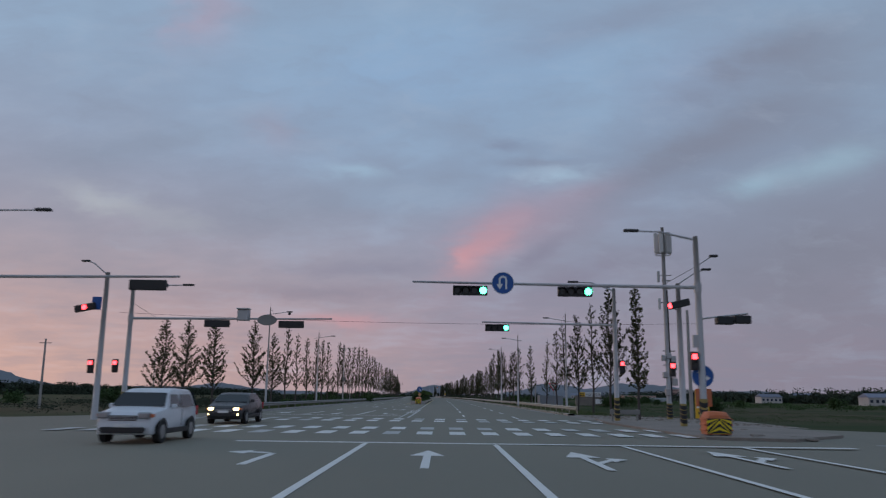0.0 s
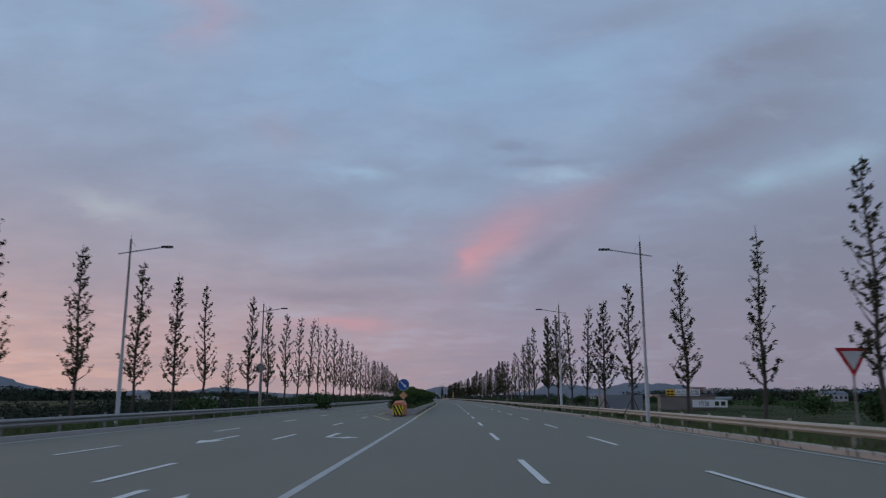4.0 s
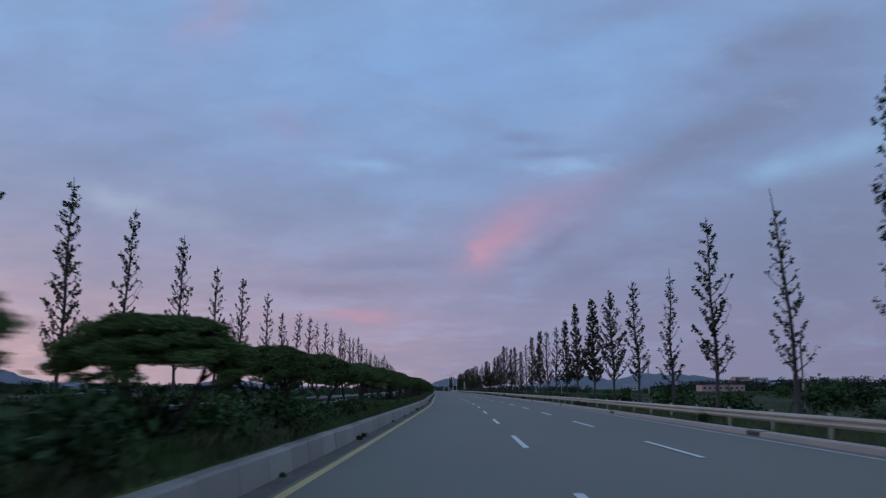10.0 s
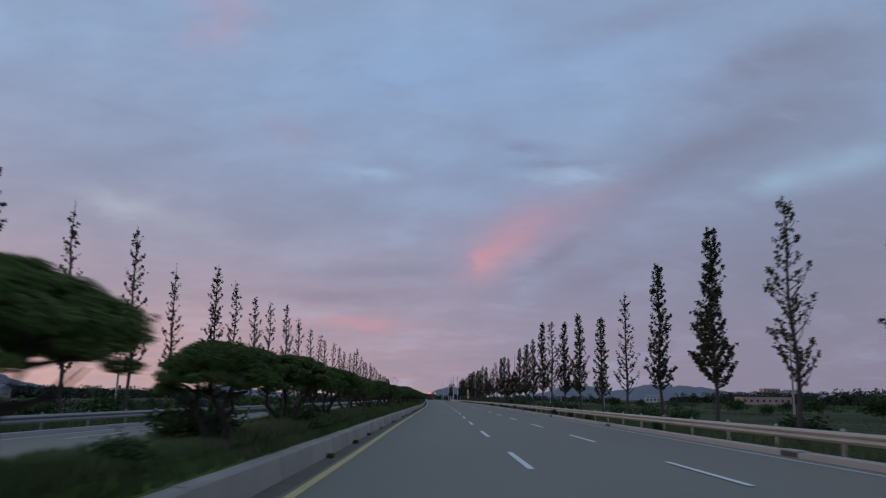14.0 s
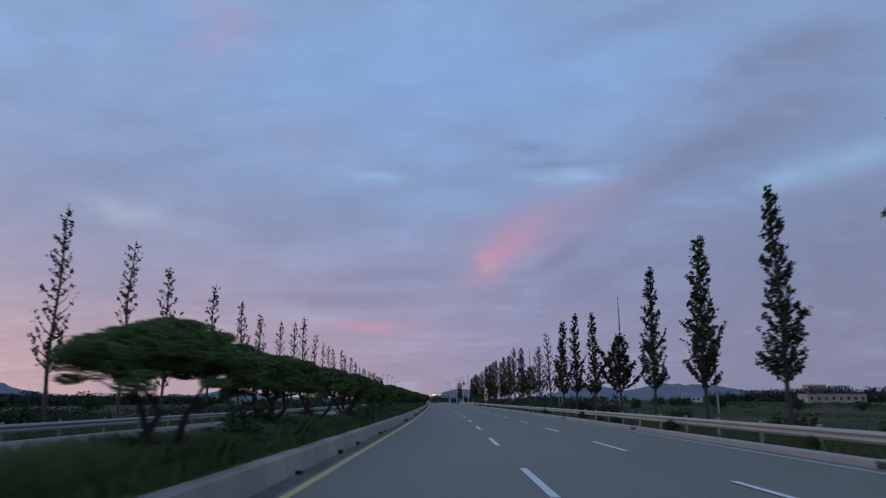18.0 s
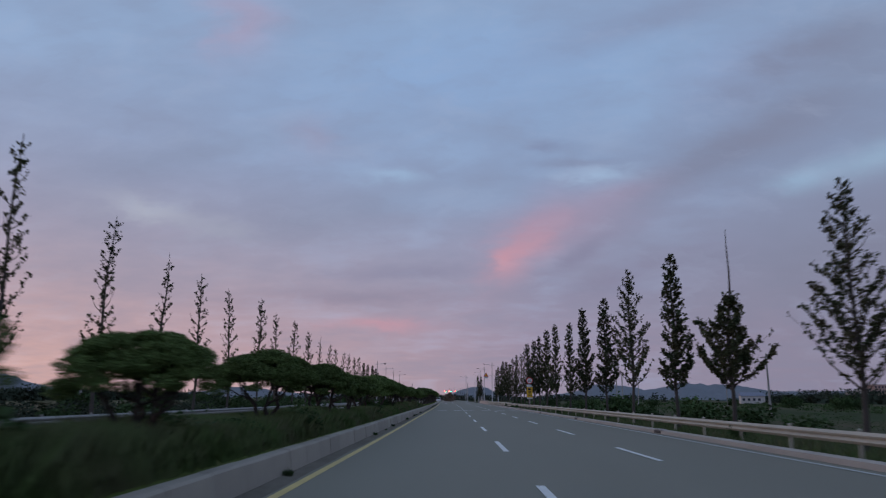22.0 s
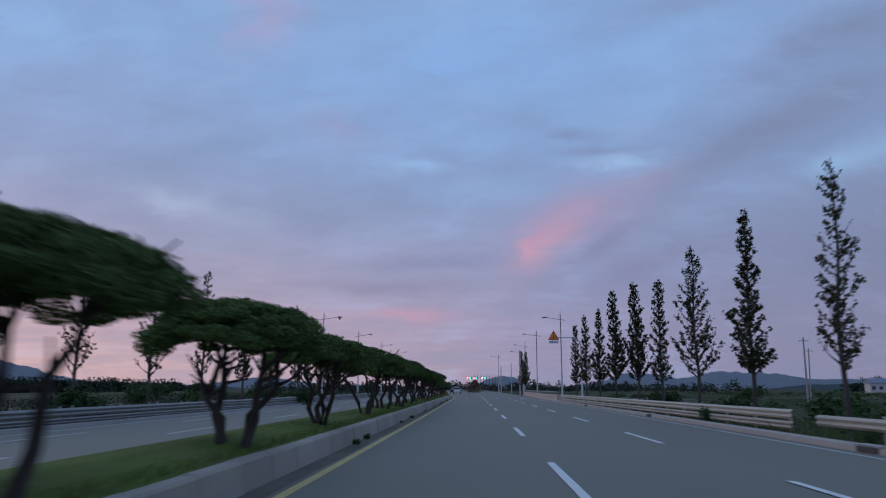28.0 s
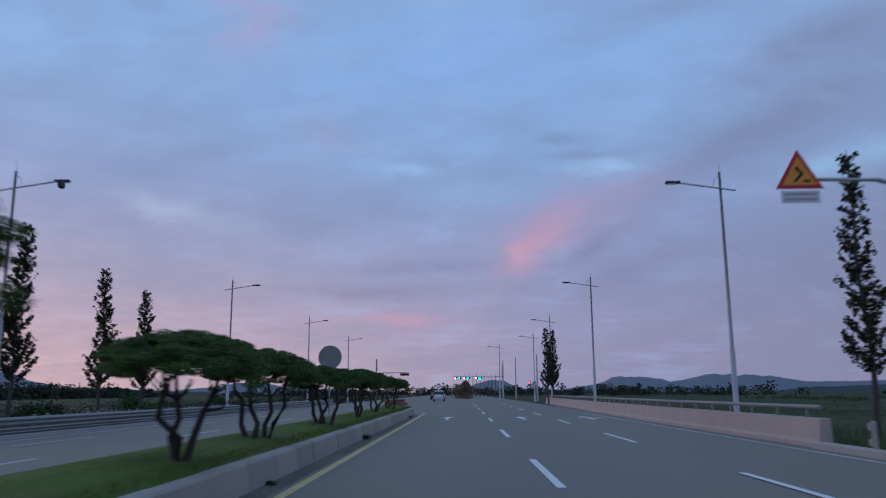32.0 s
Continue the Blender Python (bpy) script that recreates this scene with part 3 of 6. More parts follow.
def street_tree(seed, full, spread, height=9.0, limbs=52, low=2.0, bare=0.0):
    """A young ginkgo: straight leader, short rising limbs, tufts of leaves sitting along each limb; bare: how much of the leader has no limbs."""
    rng = np.random.default_rng(seed)
    bm = bmesh.new()
    lean = rng.normal(0, 0.12, 2)
    n = 10

    def stem(z):
        t = max(0.0, z / height)
        return Vector((lean[0] * t * t + 0.05 * math.sin(z * 1.3 + seed), lean[1] * t * t + 0.05 * math.cos(z * 1.1 + seed), z))

    tube([stem(-0.4 + (height + 0.4) * i / n) for i in range(n + 1)], [0.088 * (1 - i / n) ** 0.8 + 0.012 for i in range(n + 1)], 7, bm)
    spots = []

    def tuft(p, wide, count):
        for _ in range(count):
            spots.append(p + Vector(rng.normal(0, wide, 3)))

    def dress(a, b, c, length, first):
        k = max(2, int(length / 0.085))
        naked = rng.random() < 0.12
        for i in range(k):
            t = first + (1 - first) * (i + rng.random()) / k
            if rng.random() > (0.12 if naked else 0.40 + 0.3 * min(1.6, full)):
                continue
            p = a.lerp(b, t * 2) if t < 0.5 else b.lerp(c, t * 2 - 1)
            tuft(p + Vector(rng.normal(0, 0.035, 3)), 0.045, int(rng.integers(4, 9)))
        tuft(c, 0.05, 4)

    for k in range(limbs):
        f = (k + rng.uniform(-0.4, 0.4)) / limbs
        f = min(max(f, 0.0), 0.985)
        z = low + (height * (1 - bare) - low - 0.25) * f ** 1.08
        base = stem(z)
        reach = spread * (1 - f) ** 0.85 * rng.uniform(0.5, 1.15) + 0.20
        if f < 0.55 and rng.random() < 0.07:
            reach *= 1.35
        az = k * 2.4 + rng.uniform(-0.6, 0.6)
        rise = rng.uniform(0.9, 1.5) * (1.05 - 0.35 * f)
        side = Vector((math.cos(az), math.sin(az), 0))
        tip = base + side * reach + Vector((0, 0, reach * rise))
        mid = base + side * reach * 0.60 + Vector((0, 0, reach * rise * 0.42))
        tube([base, mid, tip], [0.030 * (1 - f) + 0.010, 0.016, 0.005], 5, bm, cap=False)
        dress(base, mid, tip, reach * 1.6, 0.18)
        for _ in range(int(rng.poisson(1.2 * full * reach))):
            t = rng.uniform(0.35, 0.9)
            p = base.lerp(mid, t * 2) if t < 0.5 else mid.lerp(tip, t * 2 - 1)
            a2 = az + rng.choice((-1, 1)) * rng.uniform(0.5, 1.3)
            ln = reach * rng.uniform(0.25, 0.5)
            q = p + Vector((math.cos(a2) * ln, math.sin(a2) * ln, ln * rng.uniform(0.6, 1.3)))
            tube([p, q], [0.010, 0.004], 4, bm, cap=False)
            dress(p, p.lerp(q, 0.5), q, ln * 1.5, 0.2)
    for _ in range(int(40 * (0.2 + full))):
        tuft(stem(rng.uniform(low + 0.6, height * (1 - bare))) + Vector(rng.normal(0, 0.06, 3)), 0.04, 4)
    return bm, spots, rng


TREE_KINDS = []


def make_tree_kinds():
    for seed, full, spread, limbs, bare in ((3, 0.35, 0.78, 40, 0), (4, 0.6, 0.86, 44, 0), (5, 0.30, 0.78, 38, 0), (6, 0.7, 0.74, 48, 0), (13, 0.10, 0.55, 34, 0.06), (8, 0.3, 0.6, 40, 0.04),
                                            (9, 1.2, 0.62, 76, 0), (10, 1.0, 0.54, 72, 0), (11, 1.5, 0.72, 80, 0), (12, 0.7, 1.4, 66, 0), (14, 0.75, 1.12, 66, 0), (15, 1.6, 1.15, 60, 0.30)):
        bm, spots, rng = street_tree(seed, full, spread, limbs=limbs, bare=bare)
        trunk = bpy.data.meshes.new("trunk")
        bm.to_mesh(trunk)
        bm.free()
        trunk.materials.append(BARK)
        TREE_KINDS.append((trunk, leaf_mesh("crown", spots, 0.100 if full >= 1 else 0.088, LEAF, rng, 0.1, 1.2)))


make_tree_kinds()
BARE_TOP = "short bushy street tree with a bare leader"
SPARSE, DENSE = "young upright street tree with sparse dark leaves", "young upright street tree with a dense dark crown"


def plant(y, off, height, kind, side, staked=False):
    m = spot(y, off, -0.12, random.uniform(0, 360)) @ Matrix.Diagonal((1.0 + 0.06 * (height - 9), 1.0 + 0.06 * (height - 9), (height + 0.25) / 9.0, 1))
    tree = empty("street_tree", m, (BARE_TOP if kind == 11 else DENSE if kind in (6, 7, 8, 10) else SPARSE) + " behind the guardrail", "tree", "row of trees " + side)
    part("trunk", TREE_KINDS[kind][0], None, tree)
    part("crown", TREE_KINDS[kind][1], None, tree)
    if staked:
        for k in range(3):
            a = math.radians(40 + 120 * k)
            part("support_stake", tube([(1.0 * math.cos(a), 1.0 * math.sin(a), -0.15), (0.07 * math.cos(a), 0.07 * math.sin(a), 1.5)], 0.028, 6), BARK, tree)


RIGHT_Y = [
    52.9, 61.8, 69, 76.2, 84, 90.6, 99.8, 106.6, 115.3, 123.9, 131.2, 139.2, 148.1, 155.6, 171.3, 177.9, 186, 193.2, 201.4, 208.7, 216.2, 224, 231.9,
    240.3, 247.3, 254.9, 261.8, 269.6, 277.8, 285.5, 293, 301.5, 309.6, 317.3, 324.8, 333.1, 341.4, 349.5, 358.1, 366.1, 373.9, 381.6, 389.9, 398.2,
    407.9, 415, 423.2, 430.7, 439.1, 447, 456.2, 463.8, 471.8, 480, 489.2, 498.4, 505.7, 513.5, 521.3, 529, 535.7, 543.9, 552.2, 560.4, 567.8,
]
RIGHT_HIGH = [
    9, 10.2, 9.8, 9.5, 9.6, 9.1, 8.9, 8.4, 8.6, 8.5, 9, 9.3, 9.9, 10.5, 10.8, 10.1, 9.6, 8.4, 9.1, 7.9, 8.3, 8.6, 8.9, 9.3, 8.4, 8.4, 8.4, 9, 8.8,
    8.2, 7.4, 8.5, 8.6, 9.5, 10, 8.7, 8.7, 8.6, 8.2, 7.9, 8.7, 8.9, 8.6, 7.6, 8.2, 8.5, 9.1, 8.3, 8.6, 8.1, 8.8, 9, 8.8, 9, 9.2, 9.3, 8.8, 8.8, 8.8,
    8.1, 8.8, 9.2, 8.5, 8.7, 8.4,
]
RIGHT_FORM = "DWSXSSTSSXSSWDSSSTSTSWDDDSSDDSDDDSDDDDKDDDSWKDWDDDDDDDDTSDXDDDDDD"
LEFT_Y = [
    50, 54.3, 61.1, 74.1, 82.7, 89.6, 96.8, 104.4, 111.5, 118, 124.5, 131.2, 137.8, 146.2, 155.3, 163.5, 171.8, 179.9, 187.9, 195.8, 203.7, 210.1,
    218.7, 227.2, 233.6, 242.3, 248.8, 256.3, 265.4, 273.1, 281, 287.6, 297.2, 303.6, 310.5, 317.4, 325.9, 334.5, 342, 350.1, 356.7, 366.3, 375.5,
    382.3, 391.8, 400.2, 407, 416.1, 424.5, 431.9, 440.3, 449.7, 457, 466.5, 474.6, 483.3, 491.7, 499.6, 507.4, 515.3, 523.6, 532.4, 541.9, 549.9,
    561.9, 567.7, 576.9, 585.6, 591.4,
]
LEFT_HIGH = [
    6, 6.4, 7.2, 8.2, 7.7, 9.1, 8.8, 8.9, 9.3, 9.6, 9.8, 5.0, 10.7, 10.7, 10.9, 11.4, 12, 12.8, 12.9, 12.9, 11.8, 12, 11.9, 11.1, 11.1, 11, 9.5,
    10.4, 10.6, 10.9, 11.3, 10.3, 11.9, 11.5, 11, 11.4, 12.1, 11.4, 10.8, 10.6, 10.2, 10.5, 10.3, 10, 10.3, 11, 12.3, 10.9, 10.5, 10.3, 10.4, 10.8,
    10.2, 10.3, 9.8, 9.8, 9.3, 9.1, 9, 9.2, 9.1, 9.5, 8.8, 8.8, 8.9, 8.2, 8.8, 8.1, 7.7,
]
LEFT_FORM = "WWWWWSSSSSSSSSSSSTSSSSSSSSSSSTSTSSSSSSSSSSSSSSSSTSSSSSSTSSSSSSDDDDDDD"
# forms: sparse, thin, dense, wide, wide and dense, bushy with a bare leader
FORMS = {"S": (0, 1, 2, 3), "T": (4, 5), "D": (6, 7, 8), "W": (9,), "X": (10,), "K": (11,)}


def along(y, table):
    return float(np.interp(y, [q[0] for q in table], [q[1] for q in table]))


for y, h, form in zip(RIGHT_Y, RIGHT_HIGH, RIGHT_FORM):
    off = along(y, [(50, 13.4), (100, 13.3), (112, 11.3), (148, 11.3), (186, 11.35), (240, 11.4), (285, 11.6), (333, 11.35), (410, 11.15), (425, 10.75), (470, 10.7), (505, 11.6), (570, 11.6)])
    plant(y, off + random.uniform(-0.05, 0.05), h, random.choice(FORMS[form]), "on the near side", 110 < y < 200)
for y, h, form in zip(LEFT_Y, LEFT_HIGH, LEFT_FORM):
    off = along(y, [(44, -18.0), (90, -18.3), (130, -18.5), (188, -19.4), (225, -19.3), (256, -18.5), (560, -18.6), (590, -19.5)])
    plant(y, off, h, random.choice(FORMS[form]), "on the far side")


# ------------------------------------------------------------------ pines in the median
def pine_kind(seed, stems, lift=0.0):
    """A low umbrella pine: a few crooked stems spreading from the ground under a flat dome of fine needle tufts in layers."""
    rng = np.random.default_rng(seed)
    bm = bmesh.new()
    rx, ry = rng.uniform(0.98, 1.10), rng.uniform(0.98, 1.12)
    pads, splay = [], (0.06, 0.20, 0.10)[seed % 3]
    for k in range(stems):
        az = k * math.tau / stems + rng.uniform(-0.5, 0.5)
        out = rng.uniform(0.75, 1.1)
        ring = lambda r, z, a=az: Vector((math.cos(a) * r, math.sin(a) * r, z))
        foot = ring(splay, -0.15)
        p1 = ring(splay * 0.7 + 0.17 * out, 0.32, az + 0.4) + Vector(rng.normal(0, 0.03, 3))
        p2 = ring(splay * 0.5 + 0.33 * out, 0.66, az - 0.2) + Vector(rng.normal(0, 0.06, 3))
        p3 = ring(0.50 * out, 1.05, az + 0.1) + Vector(rng.normal(0, 0.05, 3))
        p4 = ring(0.58 * out, 1.45)
        tube([foot, p1, p2, p3, p4], [0.068, 0.054, 0.044, 0.034, 0.018], 7, bm)
        for _ in range(6):
            t = rng.uniform(0.0, 1.0)
            a2 = az + rng.uniform(-1.5, 1.5)
            q0 = p2.lerp(p3, t) if rng.random() < 0.6 else p3.lerp(p4, t)
            q2 = q0 + Vector((math.cos(a2), math.sin(a2), 0)) * rng.uniform(0.25, 0.6) + Vector((0, 0, rng.uniform(0.2, 0.5)))
            q1 = q0.lerp(q2, 0.5) + Vector((rng.normal(0, 0.05), rng.normal(0, 0.05), -0.07))
            tube([q0, q1, q2], [0.026, 0.018, 0.008], 5, bm, cap=False)
            pads.append((q2.x, q2.y))
    spots = []
    for k in range(180):
        az, r = rng.uniform(0, math.tau), math.sqrt(rng.uniform(0, 1))
        if k < 2 * len(pads) and k % 2:
            x, y = pads[k // 2]
        else:
            x, y = math.cos(az) * r * rx, math.sin(az) * r * ry
        e = min(1.0, math.hypot(x / rx, y / ry))
        top = 1.22 + 0.10 * lift + (0.72 - 0.10 * lift) * math.sqrt(max(0.0, 1 - e * e * 0.96)) + 0.05 * math.sin(5 * x + seed) * math.cos(4 * y)
        layer = rng.choice((0.0, 0.0, 0.0, 0.2, 0.34, 0.52)) * (1 - 0.45 * e)
        c = np.array((x, y, max(0.98 + 0.16 * lift, top - 0.09 - layer * (1 - 0.35 * lift))))
        w, n = rng.uniform(0.15, 0.27), 430
        v = rng.normal(size=(n, 3))
        v /= np.linalg.norm(v, axis=1)[:, None]
        v *= (rng.uniform(0.25, 1.0, n) ** 0.5)[:, None]
        spots.append(c + v * np.array((w, w, w * 0.42)))
    trunk = bpy.data.meshes.new("trunk")
    bm.to_mesh(trunk)
    bm.free()
    trunk.materials.append(BARK_PINE)
    trunk.polygons.foreach_set("use_smooth", [True] * len(trunk.polygons))
    return trunk, leaf_mesh("canopy", np.concatenate(spots), 0.054, NEEDLE, rng, -0.45, 0.34)


PINES = [pine_kind(*q) for q in ((21, 3), (22, 4), (23, 3), (24, 5), (25, 4, 1.0), (26, 4, 1.0), (27, 3, 1.0), (28, 4, 1.0))]


def pine(y, off, size, kind, wide=1.0):
    tree = empty("umbrella_pine", spot(y, off, SOIL, random.uniform(0, 360), size) @ Matrix.Diagonal((wide, wide, 1.0, 1)), "low umbrella pine with a flat dark green dome and bare stems", "tree", "pines on the median")
    part("trunk", PINES[kind][0], None, tree)
    part("canopy", PINES[kind][1], None, tree)


PINE_Y = [
    138, 144.5, 149.8, 155.8, 163.6, 171, 177.2, 183.2, 189.4, 196.8, 203, 209, 215.2, 222.6, 228, 235.4, 242, 249, 255, 261.4, 268, 274.5, 281,
    287.6, 293.6, 300.8, 304.6, 310.2, 317.6, 324.6, 330.6, 337, 345, 350.8, 356.6, 362.5, 370.2, 376, 381.5, 387, 394, 400.8, 406, 412.2, 419.4, 426,
    431.8, 437.8, 443.6, 449, 456.6, 463, 469, 474.3, 480.1, 486.5, 492.7, 499.4, 507.1, 513.4, 518.0, 525.2, 531.2, 538.9, 544, 548.8, 555.5, 560.3, 567,
    573.5, 580, 587,
]
PINE_LARGE = {317.6: 1.02, 419.4: 1.06, 426: 1.0}
for n, y in enumerate(PINE_Y):
    size = PINE_LARGE.get(y, random.uniform(0.89, 0.99)) * (0.82 if y < 140 else 1.24 if 478 < y < 553 else 0.93 if y > 553 else 1.0)
    pine(y, (-4.15 if y < 475 else -3.85) + random.uniform(-0.12, 0.12), size, n % 4 if y < 475 else 4 + n % 4, random.uniform(1.04, 1.17) if y < 475 else random.uniform(1.05, 1.15))


# ------------------------------------------------------------------ grass and shrubs
TABLE_Y = np.arange(-100.0, 1100.0, 2.0)
TABLE_X = np.array([bend(y) for y in TABLE_Y])


def blades(name, y, off, z, height, width, label, mat, seed):
    """One sheet of bent grass blades at the places given as arrays."""
    rng = np.random.default_rng(seed)
    n = len(y)
    x = np.interp(y, TABLE_Y, TABLE_X) + off
    h = height * rng.uniform(0.45, 1.15, n)
    az, w = rng.uniform(0, math.tau, n), width * rng.uniform(0.7, 1.3, n)
    c, s = np.cos(az) * w, np.sin(az) * w
    bx, by = rng.normal(0, 0.25, n) * h, rng.normal(0, 0.25, n) * h
    verts = np.stack([np.stack([x - c, y - s, z], 1), np.stack([x + c, y + s, z], 1), np.stack([x + bx * 0.4 + c * 0.7, y + by * 0.4 + s * 0.7, z + h * 0.6], 1), np.stack([x + bx, y + by, z + h], 1)], 1).reshape(-1, 3)
    idx = (np.arange(n)[:, None] * 4 + np.array([[0, 1, 2, 0, 2, 3]])).ravel()
    me = bpy.data.meshes.new(name)
    me.vertices.add(4 * n)
    me.vertices.foreach_set("co", verts.ravel())
    me.loops.add(6 * n)
    me.loops.foreach_set("vertex_index", idx)
    me.polygons.add(2 * n)
    me.polygons.foreach_set("loop_start", np.arange(2 * n) * 3)
    me.materials.append(mat)
    me.update(calc_edges=True)
    tagged(new(name, me), label, "grass", kind="stuff")


def build_grass():
    rng = np.random.default_rng(1)
    bed = lambda o: SOIL - 0.10 * np.abs(o + 4.25) - 0.02
    y, o = rng.uniform(MEDIAN_0 + 0.2, 474, 150000), rng.uniform(M_FAR + 0.25, KERB - 0.26, 150000)
    swell = 0.60 + 0.14 * np.sin(y * 0.31) * np.sin(o * 2.1 + y * 0.13) + 0.16 * np.sin(y * 0.083 + 1.0) * np.sin(y * 0.021)
    h = np.clip(swell * np.interp(y, [131, 134, 186, 212], [0.8, 1.35, 1.25, 0.85]) * np.where(o < KERB - 0.5, 1.0, 0.6), 0.10, 1.2) * np.clip((476 - y) / 14, 0.12, 1.0)
    blades("median_grass", y, o, bed(o), h, 0.017, "tall unmown grass on the median", GRASS, 1)
    y, o = rng.uniform(455, MEDIAN_1, 70000), rng.uniform(M_FAR + 0.25, KERB - 0.26, 70000)
    blades("median_lawn", y, o, bed(o), np.full(70000, 0.085), 0.011, "short mown grass on the median", LAWN_BLADE, 2)
    y, o = rng.uniform(64, 610, 60000), R_EDGE + 1.0 + 4.5 * rng.random(60000) ** 1.5
    blades("verge_grass", y, o, np.full(60000, -0.12), np.full(60000, 0.42), 0.022, "rough grass beneath the guardrail", GRASS, 3)
    y, o = rng.uniform(64, 610, 36000), -15.7 - 4.0 * rng.random(36000) ** 1.5
    blades("far_verge_grass", y, o, np.full(36000, -0.12), np.full(36000, 0.6), 0.03, "rough grass behind the far guardrail", GRASS, 4)


build_grass()


def shrub_kind(seed):
    rng = np.random.default_rng(seed)
    spots = []
    for _ in range(16):
        c = Vector((rng.normal(0, 0.42), rng.normal(0, 0.42), rng.uniform(0.25, 0.75)))
        for _ in range(70):
            spots.append(c + Vector(rng.normal(0, 0.19, 3)))
    return leaf_mesh("shrub", spots, 0.13, SHRUB, rng, 0.0, 0.8)


SHRUBS = [shrub_kind(s) for s in (31, 32, 33)]


def shrub(y, off, size, label="low dark green shrub in rough grass", z=0.1):
    tagged(part("shrub", SHRUBS[random.randrange(3)], None, None, m=spot(y, off, z, random.uniform(0, 360), size)), label, "shrub", "shrubs")


for y in np.arange(140, 460, 3.4):
    if random.random() < 0.75:
        shrub(y + random.uniform(-1.5, 1.5), random.uniform(-4.9, -3.75), random.uniform(0.4, 0.8), z=SOIL - 0.05)
for y in np.arange(132.4, 186, 1.6):
    shrub(y, random.uniform(-4.9, -3.9), random.uniform(0.65, 0.95), "dense dark green bush under the pines", SOIL - 0.05)
for y in np.arange(150, 592, 6.1):
    if random.random() < 0.75:
        shrub(y + random.uniform(-3, 3), KERB + random.uniform(0.03, 0.12), random.uniform(0.06, 0.15), "small clump of weeds at the foot of the median wall", 0.03)
shrub(514.5, 10.0, 0.55, "dark bush growing through the guardrail")
shrub(158, -14.95, 1.9, "dark bush leaning over the far guardrail", 0.0)
shrub(547.5, -15.0, 1.35, "dark bush leaning over the far guardrail", 0.0)
shrub(437.4, 12.9, 2.0, "large dark bush behind the guardrail", -0.3)
for y in np.arange(192, 575, 7.0):
    if random.random() < 0.7:
        shrub(y + random.uniform(-3, 3), random.uniform(12.8, 17.0), random.uniform(0.9, 1.75), "dark rounded bush behind the guardrail", -0.35)
for y in np.arange(136, 600, 8.0):
    if random.random() < 0.7:
        shrub(y + random.uniform(-3, 3), random.uniform(-24.5, -18.5), random.uniform(1.0, 2.0), "dark rounded bush behind the far guardrail", -0.4)
for y in np.arange(80, 560, 9.0):
    if random.random() < 0.6:
        shrub(y + random.uniform(-4, 4), R_EDGE + flare(y) + random.uniform(0.7, 1.4), random.uniform(0.25, 0.5), "weeds beneath the guardrail")
for n in range(70):
    y = random.uniform(70, 640)
    shrub(y, random.choice((1, 1, -1)) * random.uniform(19, 62), random.uniform(0.9, 2.0), "dark rounded bush standing in the field")
for y in np.arange(70, 600, 13):
    if random.random() < 0.6:
        shrub(y + random.uniform(-4, 4), random.uniform(-17.2, -16.2), random.uniform(0.7, 1.3))


# ------------------------------------------------------------------ guardrails
def guardrail(name, y0, y1, off, face, label, rails=((0.54, 0.155),), step=2.0, shift=lambda y: 0.0, finish=None):
    """W-beam on round posts; face: +1 when traffic is to its right."""
    root = empty(name, Matrix(), label, "guardrail")
    for z, half in rails:
        sec = [(-0.0, half), (0.05, half * 0.72), (0.08, half * 0.5), (0.05, half * 0.22), (0.0, 0.0), (0.05, -half * 0.22), (0.08, -half * 0.5), (0.05, -half * 0.72), (0.0, -half)]
        ys = np.arange(y0, y1 + 1, 4.0)
        verts = [at(y, off + shift(y) + face * o, z + dz) for y in ys for o, dz in sec]
        verts += [at(y, off + shift(y) + face * (o - 0.008), z + dz) for y in ys for o, dz in sec]
        k = len(sec)
        faces = [(i * k + j, i * k + j + 1, (i + 1) * k + j + 1, (i + 1) * k + j) for i in range(len(ys) - 1) for j in range(k - 1)]
        first = len(ys) * k
        faces += [tuple(first + q for q in f[::-1]) for f in faces]
        part("rail", mesh("rail", verts, faces, finish or RAIL), None, root)
    bm = tube([(0, 0, -0.4), (0, 0, 0.74)], 0.057, 10)
    bm = tube([(0, 0, 0.74), (0, 0, 0.77)], [0.06, 0.02], 10, bm)
    me = bpy.data.meshes.new("post")
    bm.to_mesh(me)
    bm.free()
    me.materials.append(finish or RAIL)
    bl = bpy.data.meshes.new("bracket")
    b2 = box(0.07, 0.10, 0.14, 0, 0, 0, 0.01)
    b2.to_mesh(bl)
    b2.free()
    bl.materials.append(finish or RAIL)
    for n, y in enumerate(np.arange(y0 + 0.5, y1, step)):
        if n >= 300:
            break
        p = part("post", me, None, root, m=Matrix.Translation(at(y, off + shift(y) - face * 0.12)))
        for z, _ in rails:
            part("bracket", bl, None, p, m=Matrix.Translation((face * 0.08, 0, z)))
    return root


guardrail("guardrail", 64, 504, 10.0, -1, "weathered pale W-beam guardrail on round posts", step=4.0, shift=flare)
guardrail("guardrail", 53, 640, -15.35, 1, "dull grey W-beam guardrail along the far carriageway", step=4.0, finish=STEEL)
guardrail("guardrail", 500, 640, -15.30, 1, "lower second beam of the far guardrail", rails=((0.24, 0.11),), step=4.0, finish=STEEL)


